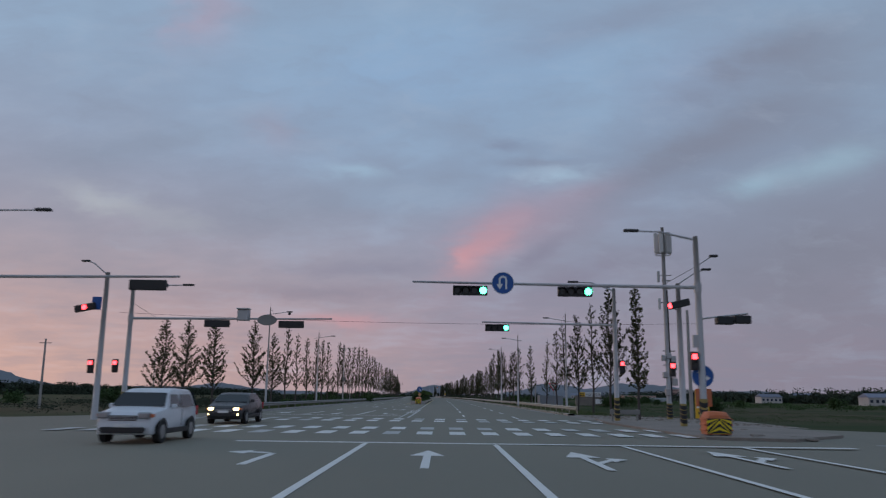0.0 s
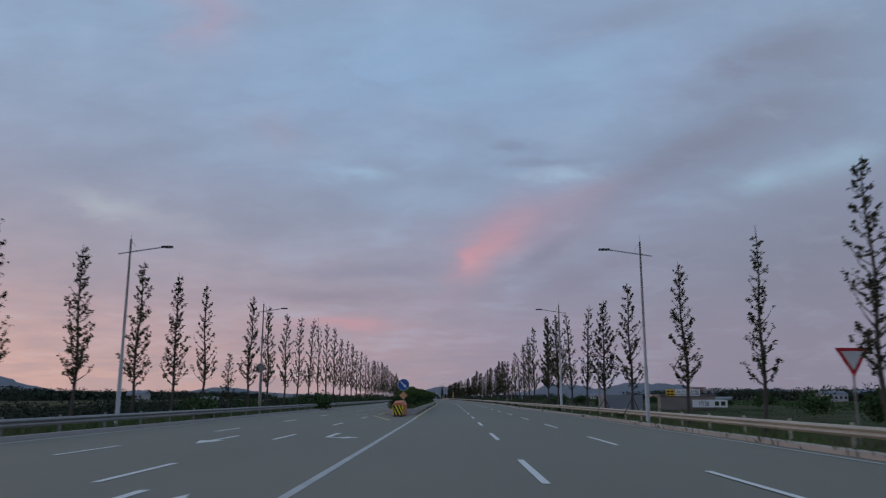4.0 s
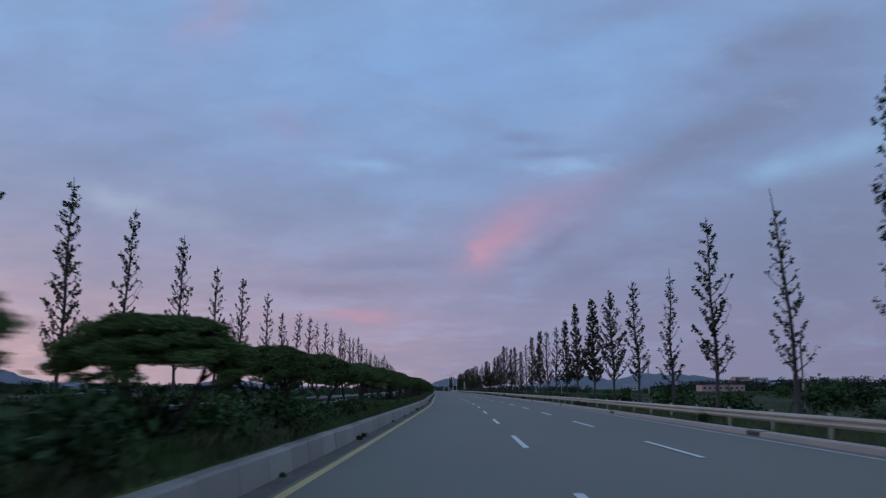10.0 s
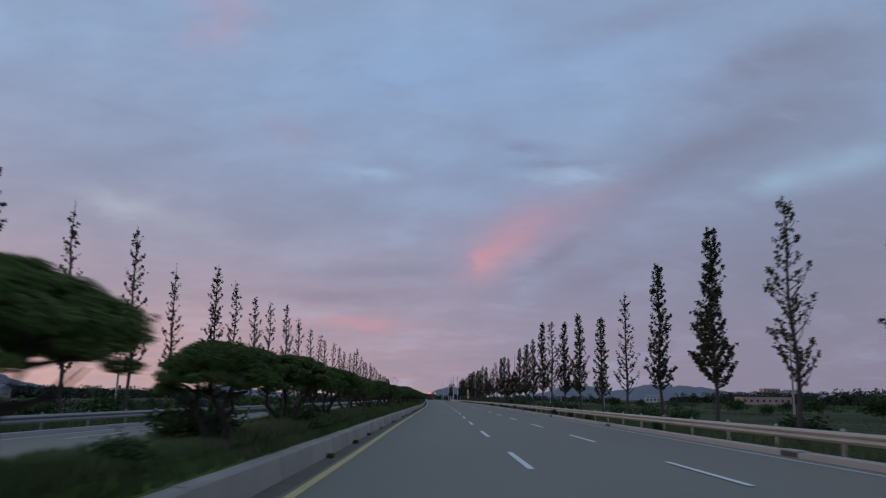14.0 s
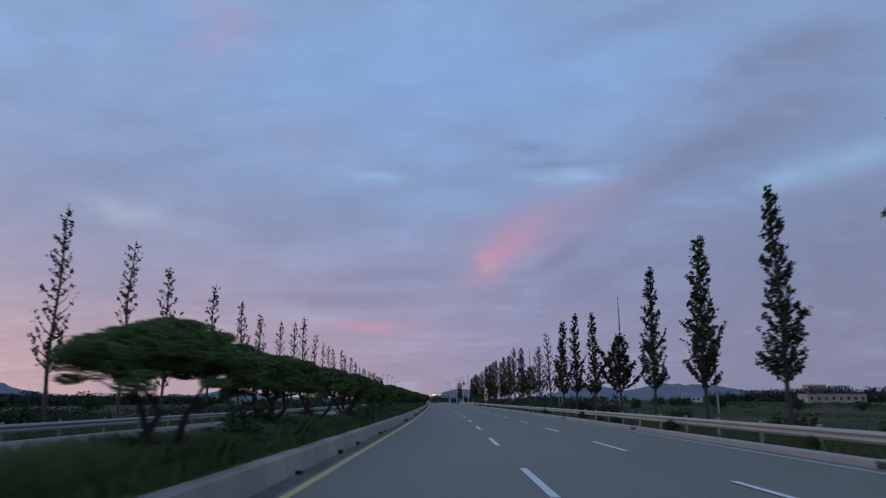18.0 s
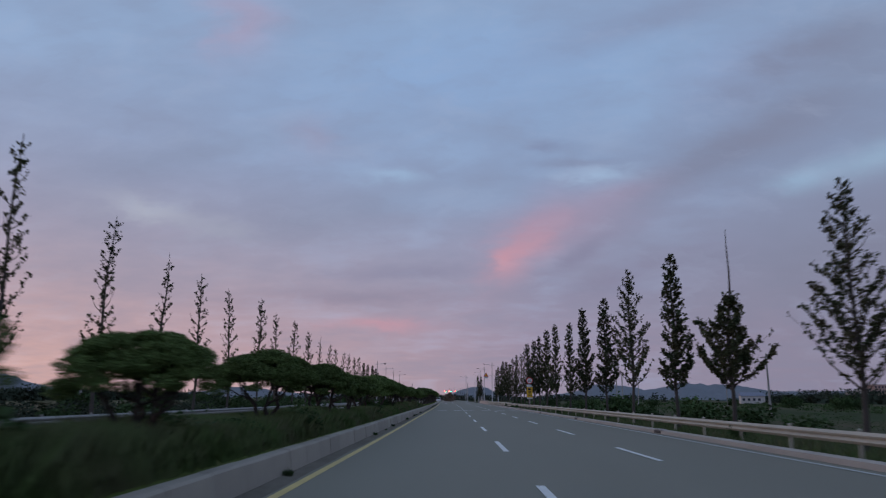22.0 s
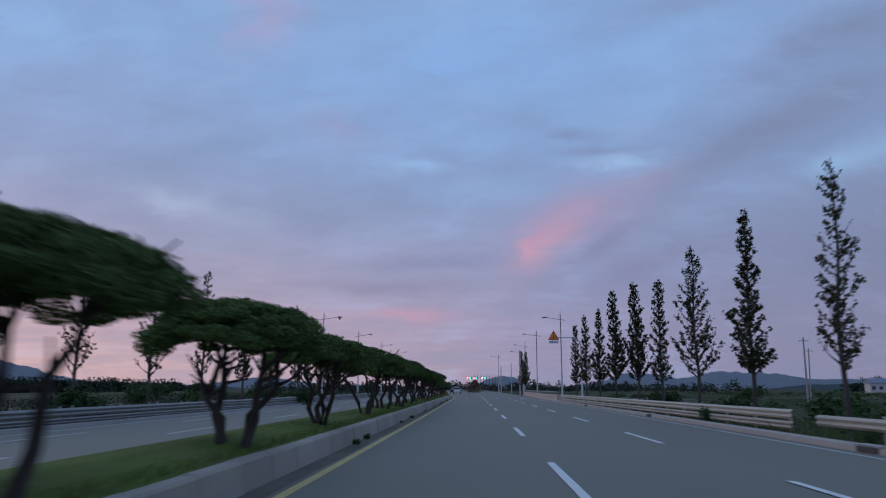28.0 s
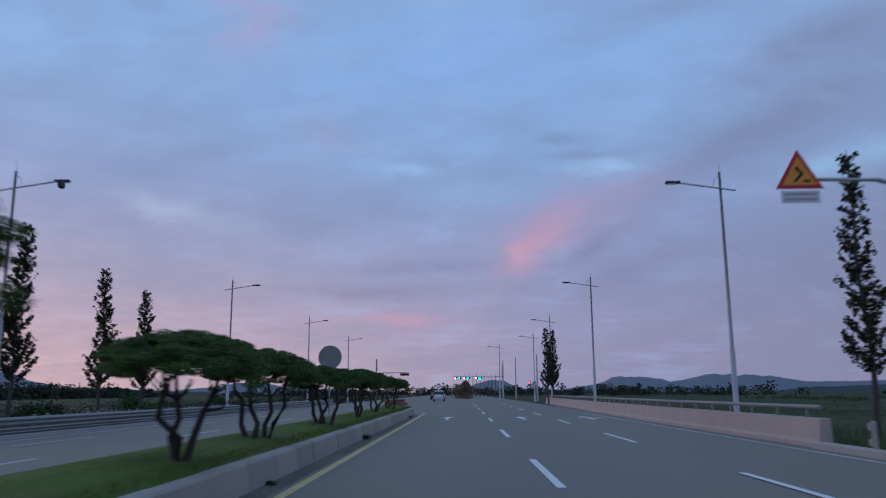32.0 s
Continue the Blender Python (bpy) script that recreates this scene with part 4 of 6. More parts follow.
# ------------------------------------------------------------------ hills and woods
def ridge(name, radius, a0, a1, low, summits, mat, seed, label, base=-5):
    """A far ridge line round the viewer, with broad summits (direction, width, height) over a low uneven crest; degrees to the right of the road."""
    rng_off = seed * 17.3
    verts, faces = [], []
    n = int((a1 - a0) * 4)
    for i in range(n + 1):
        deg = a0 + (a1 - a0) * i / n
        a = radians(deg)
        fade = max(0.0, min(1, (deg - a0) / 4, (a1 - deg) / 4))
        rough = 1 + 0.22 * noise.noise((deg * 0.5 + rng_off, 0, 0)) + 0.10 * noise.noise((deg * 2.1 + rng_off, 0, 0)) + 0.03 * noise.noise((deg * 9.0 + rng_off, 0, 0))
        h = fade * rough * (low * (0.8 + 0.5 * noise.noise((deg * 0.16 + rng_off, 3, 0))) + sum(p * math.exp(-((deg - c) / w) ** 2) for c, w, p in summits))
        for j in range(4):
            r = radius + (0, 120, 260, 700)[j]
            z = base + (max(2, h)) * (0, 0.55, 1.0, 0.2)[j]
            verts.append((math.sin(a) * r, 300 + math.cos(a) * r, z))
    for i in range(n):
        for j in range(3):
            faces.append((i * 4 + j, i * 4 + j + 4, i * 4 + j + 5, i * 4 + j + 1))
    tagged(new(name, mesh(name, verts, faces, mat, True)), label, "hill", kind="structure")


# the three farthest ridges carry their haze in the base colour
ridge("hill_far_right", 3600, 2, 62, 30, [(9.4, 2.2, 42), (15.8, 4.2, 56), (25.0, 4.0, 22)], HILL_HAZED, 1, "wooded hills on the horizon, haze blue put in their colour")
ridge("hill_far_left", 3600, -75, -5, 26, [(-16.5, 3.0, 34), (-37.0, 6.0, 190)], HILL_HAZED, 2, "wooded hills on the horizon, haze blue put in their colour")
ridge("hill_ahead", 3300, -7, 6, 12, [(0.2, 1.8, 52)], HILL_HAZED, 5, "low hill behind the end of the road, haze blue put in its colour")
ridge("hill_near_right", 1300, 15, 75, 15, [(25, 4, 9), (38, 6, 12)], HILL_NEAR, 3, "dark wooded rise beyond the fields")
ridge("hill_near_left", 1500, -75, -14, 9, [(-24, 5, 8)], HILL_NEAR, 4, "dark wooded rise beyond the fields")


def wood(name, x0, x1, y0, y1, count, h, seed, label, leaf=1.1, mat=None, wide=1.5):
    """A far belt of trees: many leafy clumps of uneven height, gathered in groups."""
    rng = np.random.default_rng(seed)
    spots = []
    while len(spots) < count * 60:
        x, y = rng.uniform(x0, x1), rng.uniform(y0, y1)
        if noise.noise((x * 0.03, y * 0.02, seed)) + rng.uniform(-0.3, 0.5) < 0.0:
            continue
        top = h * rng.uniform(0.45, 1.1)
        for _ in range(60):
            z = rng.uniform(0.0, 1.0)
            spots.append((x + rng.normal(0, wide * (1.1 - z * 0.7)), y + rng.normal(0, wide), z * top - 0.5))
    tagged(new(name, leaf_mesh(name, spots, leaf, mat or WOODS, rng)), label, "woods", kind="stuff")


for n, (x0, x1, label) in enumerate(((210, 330, "dark belt of trees beyond the fields"), (-330, -190, "dark belt of trees beyond the far fields"))):
    wood("far_woods", x0, x1, 20, 1000, 900, 4.6, 1 + n, label, 2.4, None, 3.0)
    wood("far_woods", x0, x1, 20, 1000, 1500, 8.6 if n == 0 else 6.8, 11 + n, label, 0.9, None, 2.6)
wood("far_woods", -150, 150, 900, 1300, 300, 6, 3, "dark trees beyond the end of the road", 1.0, None, 2.2)
wood("hedge", -31, -22, 84, 480, 1900, 1.7, 7, "dark overgrown hedge behind the far row of trees", 0.14, WOODS, 0.7)
wood("hedge", -60, -30, 60, 760, 1300, 1.05, 4, "dark scrub behind the far row of trees", 0.14, WOODS, 0.8)
wood("hedge", 60, 130, 150, 760, 500, 0.95, 5, "dark scrub in the fields", 0.28, SHRUB, 1.0)
wood("field_weeds", 14.5, 50, 64, 640, 1600, 0.34, 6, "weeds at the edge of the field", 0.07, SHRUB, 0.9)


# ------------------------------------------------------------------ road markings at the junction
def ground_plate(name, shapes, mat, y, off, z, label, rz=0.0, group=""):
    """Flat painted shapes, each an outline (x, y) round the given place."""
    verts, faces = [], []
    for outline in shapes:
        faces.append(tuple(range(len(verts), len(verts) + len(outline))))
        verts += [(x, v, 0.0) for x, v in outline]
    ob = new(name, mesh(name, verts, faces, mat))
    ob.matrix_basis = spot(y, off, z, rz)
    return tagged(ob, label, "road marking", group)


STRAIGHT = [[(-0.09, 0), (0.09, 0), (0.09, 3.2), (-0.09, 3.2)], [(-0.42, 3.2), (0.42, 3.2), (0.0, 5.0)]]
LEFT_TURN = [[(0.05, 0), (0.25, 0), (0.25, 3.0), (0.05, 3.3)], [(0.25, 3.0), (0.05, 3.3), (-0.5, 3.6), (-0.5, 3.2)], [(-0.5, 2.8), (-0.5, 4.0), (-1.05, 3.4)]]
U_TURN = [[(0.35, 0), (0.52, 0), (0.52, 3.6), (0.35, 3.6)], [(0.52, 3.6), (0.52, 3.9), (-0.52, 3.9), (-0.52, 3.6)], [(-0.52, 3.6), (-0.52, 1.9), (-0.35, 1.9), (-0.35, 3.6)], [(-0.75, 1.9), (-0.43, 0.5), (-0.12, 1.9)]]
RIGHT_STRAIGHT = STRAIGHT + [[(0.09, 1.4), (0.5, 2.3), (0.5, 2.7), (0.09, 1.9)], [(0.5, 2.0), (0.95, 2.75), (0.5, 3.1)]]


def build_junction_marks():
    zz = ROAD_Z + 0.004
    ground_plate("stop_line", [[(-6.2, 0), (12.5, 0), (12.5, 0.42), (-6.2, 0.42)]], PAINT_WHITE, 23.5, 0, zz, "white stop line before the crossing")
    for x in (-2.25, 1.6, 5.4, 9.0):
        mark("lane_line", line_mark("lane_line", PAINT_WHITE, -30, 23.3, x, width=0.16, z=zz), "solid white lane line before the stop line", "junction lane lines")
    for y, off, shape in ((15.6, -0.33, STRAIGHT), (16.0, -4.2, LEFT_TURN), (15.6, 3.4, RIGHT_STRAIGHT), (16.5, 7.3, RIGHT_STRAIGHT)):
        ground_plate("arrow_marking", shape, PAINT_WHITE, y, off, zz, "white painted lane arrow", group="lane arrows")
    for y0, y1, x0, n, gap in ((28.9, 31.2, -14.4, 22, 0.0), (33.1, 35.4, -15.0, 22, 0.62), (42.8, 44.8, -15.15, 22, 0.0), (46.2, 48.2, -15.75, 22, 0.62)):
        for k in range(n):
            ground_plate("crossing_stripe", [[(-0.3, 0), (0.3, 0), (0.3, y1 - y0), (-0.3, y1 - y0)]], PAINT_WHITE if random.random() < 0.7 else PAINT_WORN, y0, x0 + gap + 1.25 * k, zz,
                         "white zebra stripe on asphalt", group="zebra stripes")
    for k, x in enumerate(np.arange(14.5, 26, 1.3)):
        ground_plate("crossing_stripe", [[(-0.35, 0), (0.35, 0), (0.9, 4.5), (0.2, 4.5)]], PAINT_WORN, 25.5, float(x), 0.0, "worn zebra stripe across the side road", rz=-65, group="zebra stripes")
    ground_plate("stop_line", [[(-12.2, 0), (-0.6, 0), (-0.6, 0.4), (-12.2, 0.4)]], PAINT_WHITE, 54.4, -2.2, zz - 0.006, "white stop line of the oncoming lanes")
    for off, y0 in ((-6.1, 66.9), (-9.9, 73.0)):
        mark("lane_line", line_mark("lane_line", PAINT_WHITE, 55.2, 66, off, width=0.15, z=zz), "solid white lane line of the oncoming lanes", "oncoming lane lines")
        for k in range(5):
            mark("lane_dash", line_mark("lane_dash", PAINT_WHITE, y0 + 13.2 * k, y0 + 3.8 + 13.2 * k, off, width=0.15, z=zz), "white dash on the oncoming carriageway", "lane dashes")
    for y, off, shape, rz in ((62, -4.3, LEFT_TURN, 180), (79, -4.4, U_TURN, 180), (62, -8.0, STRAIGHT, 180), (63, -12, RIGHT_STRAIGHT, 180), (98, -4.4, LEFT_TURN, 180), (96, -8, STRAIGHT, 180)):
        ground_plate("arrow_marking", shape, PAINT_WHITE, y, off, zz, "white painted arrow for oncoming traffic", rz, "oncoming arrows")
    mark("lane_line", line_mark("lane_line", PAINT_WORN, 49.5, 77, -2.2, width=0.16, z=zz), "worn line along the painted centre strip", "centre lines")
    mark("lane_line", line_mark("lane_line", PAINT_WORN, 49.5, 62, -2.75, width=0.14, z=zz), "worn line along the painted centre strip", "centre lines")
    mark("lane_line", line_mark("lane_line", PAINT_YELLOW, 115.5, 127.3, -3.9, -6.1, width=0.17, z=zz), "short yellow stroke beside the painted island", "centre lines")
    mark("lane_line", line_mark("lane_line", PAINT_WORN, 128.1, 132.0, -7.7, -6.9, width=0.15, z=zz), "slanting white stroke on the oncoming carriageway", "centre lines")
    mark("lane_line", line_mark("lane_line", PAINT_WORN, 123.7, 127.0, -13.0, -12.6, width=0.15, z=zz - 0.02), "worn white stroke on the oncoming carriageway", "centre lines")
    for k in range(13):
        ground_plate("hatch_bar", [[(-0.42, 0), (0.42, 0), (0.42, 0.45), (-0.42, 0.45)]], PAINT_WHITE, 63 + 1.05 * k, -2.58, zz + 0.004, "white hatch bar on the centre strip", group="hatch bars")
    for x in (-1.0, 0.8, 2.15, 4.1, 5.8, 7.4):
        ground_plate("road_lettering", [[(-0.5, 0), (0.5, 0), (0.5, 0.5), (-0.5, 0.5)], [(-0.5, 1.0), (0.3, 1.0), (0.3, 1.5), (-0.5, 1.5)], [(-0.5, 2.0), (0.5, 2.0), (0.5, 2.6), (-0.5, 2.6)]], PAINT_WORN,
                     467.5, x, 0.037 if x < 5 else 0.03, "worn white lettering painted across the lane", group="painted lettering")
    for y, off in ((586, -0.8), (586, 3.3), (586, 6.9)):
        ground_plate("arrow_marking", STRAIGHT if off < 6 else RIGHT_STRAIGHT, PAINT_WHITE, y, off, zz, "white painted lane arrow", group="lane arrows")


build_junction_marks()


# ------------------------------------------------------------------ lamps, signals, signs
def street_lamp(y, off, face, height=10.75, camera_box=False, label="tall grey street lamp with a single arm"):
    """face: +1 when its arm reaches to the right."""
    lamp = empty("street_lamp", spot(y, off, -0.1), label, "street lamp", "street lamps")
    part("pole", tube([(0, 0, 0), (0, 0, 3.2), (0, 0, 3.25), (0, 0, height)], [0.115, 0.105, 0.085, 0.05], 12), POLE_PAINT, lamp, smooth=True)
    part("base_plate", box(0.42, 0.42, 0.06, 0, 0, 0.10, 0.01), POLE_PAINT, lamp)
    part("spike", tube([(0, 0, height), (0, 0, height + 0.45)], [0.014, 0.006], 6), POLE_PAINT, lamp)
    za = height - 0.72
    part("arm", tube([(-0.65 * face, 0, za - 0.10), (0, 0, za), (1.75 * face, 0, za + 0.26)], 0.035, 8), POLE_PAINT, lamp)
    part("brace", tube([(0.05 * face, 0, za + 0.55), (0.22 * face, 0, za + 0.42), (0.30 * face, 0, za + 0.08)], 0.012, 6), POLE_PAINT, lamp)
    head = part("lamp_head", box(0.62, 0.24, 0.10, 2.0 * face, 0, za + 0.28, 0.035), DARK_METAL, lamp, "dark flat lamp head")
    part("glass", box(0.42, 0.18, 0.03, 2.03 * face, 0, za + 0.225, 0.01), SIGN_WHITE, head)
    if camera_box:
        part("camera_box", box(0.22, 0.26, 0.24, 2.0 * face, -0.05, za + 0.08, 0.04), BLACK, lamp, "dark camera dome under the lamp head")


for y, off, h in ((78.5, 12.5, 10.0), (108.5, 10.5, 10.1), (577.4, 11.1, 10.75), (607.5, 10.6, 10.75), (640, 11.0, 10.75), (668, 11.6, 10.75)):
    street_lamp(y, off, -1, h)
street_lamp(142.6, 10.8, -1, 10.6)
for n, (y, off, h) in enumerate(((79, -18.0, 10.3), (107.5, -17.5, 10.0), (139.5, -17.9, 10.3), (575, -18.6, 10.75), (606.5, -18.8, 10.75), (638, -18.6, 10.75), (670, -18.4, 10.75))):
    street_lamp(y, off, 1, h, camera_box=n in (0, 3))


def signal_head(parent, x, z, lamps, facing=-1, w=1.42, y=0.0):
    """A horizontal signal box with round lamps under visors; lamps: colours from left to right."""
    head = part("signal_head", box(w, 0.16, 0.40, 0, 0, 0, 0.03), BLACK, parent, "black signal box", m=Matrix.Translation((x, y, z)))
    step = w / len(lamps)
    for k, mat in enumerate(lamps):
        lx = -w / 2 + step * (k + 0.5)
        part("lens", tube([(lx, facing * 0.085, 0), (lx, facing * 0.11, 0)], [0.145, 0.12], 20), mat, head, "lit lamp" if mat is not LAMP_OFF else "")
        bm = bmesh.new()
        n = 10
        for r, yy in ((0.165, 0.08), (0.165, 0.26)):
            for j in range(n + 1):
                a = math.pi * (1.12 - 1.24 * j / n)
                bm.verts.new((lx + r * math.cos(a), facing * yy, r * math.sin(a)))
        bm.verts.ensure_lookup_table()
        for j in range(n):
            bm.faces.new([bm.verts[q] for q in (j, j + 1, j + n + 2, j + n + 1)])
        part("visor", bm, BLACK, head)
    return head


def ped_head(parent, x, y, z, lit=LAMP_RED, turned=0.0):
    head = part("pedestrian_signal", box(0.30, 0.20, 0.74, 0, 0, 0, 0.03), BLACK, parent, "black two-lamp pedestrian signal showing red", m=Matrix.Translation((x, y, z)) @ pose(0, 0, 0, 0, 0, turned))
    for k, mat in ((1, lit), (-1, LAMP_OFF)):
        part("lens", box(0.21, 0.03, 0.21, 0, -0.105, 0.17 * k, 0.01), mat, head)
        part("visor", box(0.26, 0.16, 0.02, 0, -0.17, 0.17 * k + 0.13), BLACK, head)


G4, OFF4 = [LAMP_OFF, LAMP_OFF, LAMP_OFF, LAMP_GREEN], [LAMP_OFF] * 4


def hazard_sleeve(parent, z0=0.2, z1=1.5, r=0.15):
    part("hazard_sleeve", tube([(0, 0, z0), (0, 0, z1)], r, 14), HAZARD_DULL, parent, "yellow sleeve with black slanted bands")
    for k in range(4):
        zc = z0 + 0.22 + k * (z1 - z0 - 0.2) / 4
        bm = bmesh.new()
        n = 14
        lo = [bm.verts.new(((r + 0.005) * math.cos(j * math.tau / n), (r + 0.005) * math.sin(j * math.tau / n), zc + 0.10 * math.sin(j * math.tau / n))) for j in range(n)]
        hi = [bm.verts.new((v.co.x, v.co.y, v.co.z + 0.19)) for v in lo]
        for j in range(n):
            bm.faces.new((lo[j], lo[(j + 1) % n], hi[(j + 1) % n], hi[j]))
        part("black_band", bm, BLACK, parent)


def signal_mast(y, off, height, arm_z, arm_to, heads, lum=None, label="grey signal mast with a long arm", facing=-1, sleeve=True):
    mast = empty("signal_mast", spot(y, off, -0.05), label, "traffic signal", "signal masts")
    part("pole", tube([(0, 0, 0), (0, 0, height * 0.6), (0, 0, height)], [0.15, 0.13, 0.10], 14), POLE_PAINT, mast, smooth=True)
    part("base_plate", box(0.55, 0.55, 0.05, 0, 0, 0.03, 0.01), POLE_PAINT, mast)
    part("mast_arm", tube([(0.15 if arm_to < 0 else -0.15, 0, arm_z), (arm_to * 0.5, 0, arm_z + 0.04), (arm_to, 0, arm_z + 0.10)], [0.075, 0.06, 0.042], 10), POLE_PAINT, mast, smooth=True)
    part("arm_clamp", tube([(0, 0, arm_z - 0.2), (0, 0, arm_z + 0.2)], 0.155, 14), POLE_PAINT, mast)
    part("tie_rod", tube([(0, 0, arm_z + 0.9), (arm_to * 0.12, 0, arm_z + 0.1)], 0.012, 6), STEEL, mast)
    for x, lamps in heads:
        signal_head(mast, x, arm_z - 0.24, lamps, facing)
    if lum:
        dx, z = lum
        part("lamp_arm", tube([(0, 0, height - 0.15), (dx * 0.5, 0, z - 0.02), (dx * 0.79, 0, z)], [0.05, 0.04, 0.03], 8), POLE_PAINT, mast)
        part("lamp_head", box(0.62, 0.22, 0.11, dx * 0.79 + math.copysign(0.3, dx), 0, z + 0.02, 0.03), DARK_METAL, mast, "dark flat lamp head")
    if sleeve:
        hazard_sleeve(mast, 0.2, 1.5, 0.165)
    return mast


def round_sign(parent, x, y, z, r, mat, inner, label):
    face = part("sign_face", plate(disc(r), 0.03), mat, parent, label, m=Matrix.Translation((x, y, z)))
    rim = bmesh.new()
    n = 32
    a = [rim.verts.new((r * math.cos(k * math.tau / n), -0.004, r * math.sin(k * math.tau / n))) for k in range(n)]
    b = [rim.verts.new((r * 0.95 * math.cos(k * math.tau / n), -0.004, r * 0.95 * math.sin(k * math.tau / n))) for k in range(n)]
    for k in range(n):
        rim.faces.new((a[k], a[(k + 1) % n], b[(k + 1) % n], b[k]))
    part("sign_rim", rim, SIGN_WHITE, face)
    for outline in inner:
        part("sign_symbol", plate([(u * r, v * r) for u, v in outline], 0.003, y=-0.006), SIGN_WHITE, face)
    return face


def arc(cx, cz, r0, r1, a0, a1, n=10):
    pts = [(cx + r1 * math.cos(a0 + (a1 - a0) * k / n), cz + r1 * math.sin(a0 + (a1 - a0) * k / n)) for k in range(n + 1)]
    return pts + [(cx + r0 * math.cos(a1 - (a1 - a0) * k / n), cz + r0 * math.sin(a1 - (a1 - a0) * k / n)) for k in range(n + 1)]


def build_junction():
    m = signal_mast(31.0, 10.47, 8.15, 6.0, -11.75, [(-9.37, G4), (-5.06, G4)], (-3.0, 8.35), "tall grey signal mast with green lights and a round blue sign")
    u_sign = [arc(0.0, 0.28, 0.20, 0.38, 0, math.pi), [(0.20, 0.28), (0.38, 0.28), (0.38, -0.55), (0.20, -0.55)], [(-0.38, 0.28), (-0.20, 0.28), (-0.20, -0.1), (-0.38, -0.1)], [(-0.58, -0.1), (0.0, -0.1), (-0.29, -0.58)]]
    round_sign(m, -8.03, -0.14, 6.07, 0.46, SIGN_BLUE, u_sign, "round blue sign with a white turning arrow")
    part("side_arm", tube([(0, 0, 4.7), (1.0, 0.25, 4.85), (2.2, 0.5, 5.0)], 0.035, 8), POLE_PAINT, m)
    for x in (1.15, 1.95):
        part("signal_head", box(0.75, 0.28, 0.34, x, 0.1 + 0.22 * x, 4.60 + 0.08 * x, 0.04, rot=Matrix.Rotation(0.2, 3, "Z")), BLACK, m, "black signal box seen from behind")
    part("lamp_arm", tube([(0, 0, 6.9), (0.4, 0, 7.15), (0.6, 0, 7.3)], 0.022, 8), POLE_PAINT, m)
    part("lamp_head", box(0.34, 0.2, 0.1, 0.72, 0, 7.33, 0.03), DARK_METAL, m)
    ped_head(m, -0.32, -0.1, 3.0)
    part("control_box", box(0.22, 0.16, 0.5, -0.2, 0, 3.8, 0.02), POLE_PAINT, m)

    b = empty("signal_pole", spot(38.9, 12.1, -0.1), "tall grey pole with a side signal and a pedestrian light", "traffic signal", "signal masts")
    part("pole", tube([(0, 0, 0), (0, 0, 7.4)], [0.17, 0.11], 14), POLE_PAINT, b, smooth=True)
    part("lamp_arm", tube([(0, 0, 7.35), (0.9, 0, 7.95), (1.3, 0, 8.1)], 0.035, 8), POLE_PAINT, b)
    part("lamp_head", box(0.5, 0.22, 0.1, 1.5, 0, 8.15, 0.03), DARK_METAL, b)
    part("signal_bracket", tube([(0, 0, 6.0), (-0.5, -0.3, 6.1)], 0.03, 8), POLE_PAINT, b)
    part("signal_head", box(1.1, 0.4, 0.36, -0.1, -0.4, 6.28, 0.04, rot=Matrix.Rotation(0.35, 3, "Z") @ Matrix.Rotation(-0.25, 3, "Y")), BLACK, b, "black signal box turned to the side road")
    part("lens", tube([(-0.60, -0.62, 6.16), (-0.62, -0.68, 6.16)], 0.13, 16), LAMP_RED, b, "lit lamp")
    ped_head(b, -0.5, -0.15, 3.0)
    hazard_sleeve(b, 0.2, 1.3, 0.175)

    far_mast = signal_mast(45.3, 10.2, 7.95, 5.74, -7.9, [(-7.0, G4)], (-2.7, 8.3), "grey signal mast beyond the crossing showing green")
    ped_head(far_mast, 0.34, -0.12, 3.3)
    e = empty("guide_rail", spot(46.4, 10.9, 0), "short steel rail beside the signal mast", "guardrail")
    part("rail", box(1.8, 0.06, 0.28, 0, 0, 0.62, 0.02), STEEL, e)
    for x in (-0.75, 0.75):
        part("post", tube([(x, 0.05, -0.2), (x, 0.05, 0.8)], 0.05, 8), STEEL, e)
    # telecom mast
    t = empty("telecom_mast", spot(55, 16.1, -0.3), "tall steel telecom mast with panel antennas", "mast")
    part("pole", tube([(0, 0, 0), (0, 0, 6), (0, 0, 14.2)], [0.19, 0.165, 0.12], 12), POLE_PAINT, t, smooth=True)
    part("cable_run", tube([(0.16, -0.1, 1.5), (0.13, -0.1, 9.5)], 0.06, 6), BLACK, t)
    for a in range(6):
        az = a * math.tau / 6
        part("panel_antenna", box(0.30, 0.16, 1.5, 0.5 * math.cos(az), 0.5 * math.sin(az), 13.0, 0.03, rot=None), WALL_WHITE, t)
    part("platform_ring", tube([(0.55 * math.cos(k * math.tau / 16), 0.55 * math.sin(k * math.tau / 16), 12.15) for k in range(17)], 0.03, 6, cap=False), STEEL, t)
    for z in (10.6, 8.6):
        part("cross_bar", box(1.0, 0.06, 0.06, 0, 0, z), STEEL, t)
        part("small_antenna", box(0.18, 0.14, 0.8, -0.42, 0, z - 0.1, 0.02), WALL_WHITE, t)
    for k, (x, z) in enumerate(((-0.4, 4.6), (0.45, 4.5), (0.05, 4.75), (0.3, 3.6), (-0.3, 3.4), (0.5, 2.9), (0.55, 3.95), (-0.15, 2.2))):
        part("equipment_box", box(0.30 + 0.05 * (k % 3), 0.28, 0.40 + 0.09 * (k % 2), x * 0.8, -0.1 - 0.06 * (k % 2), z, 0.05), POLE_PAINT, t)
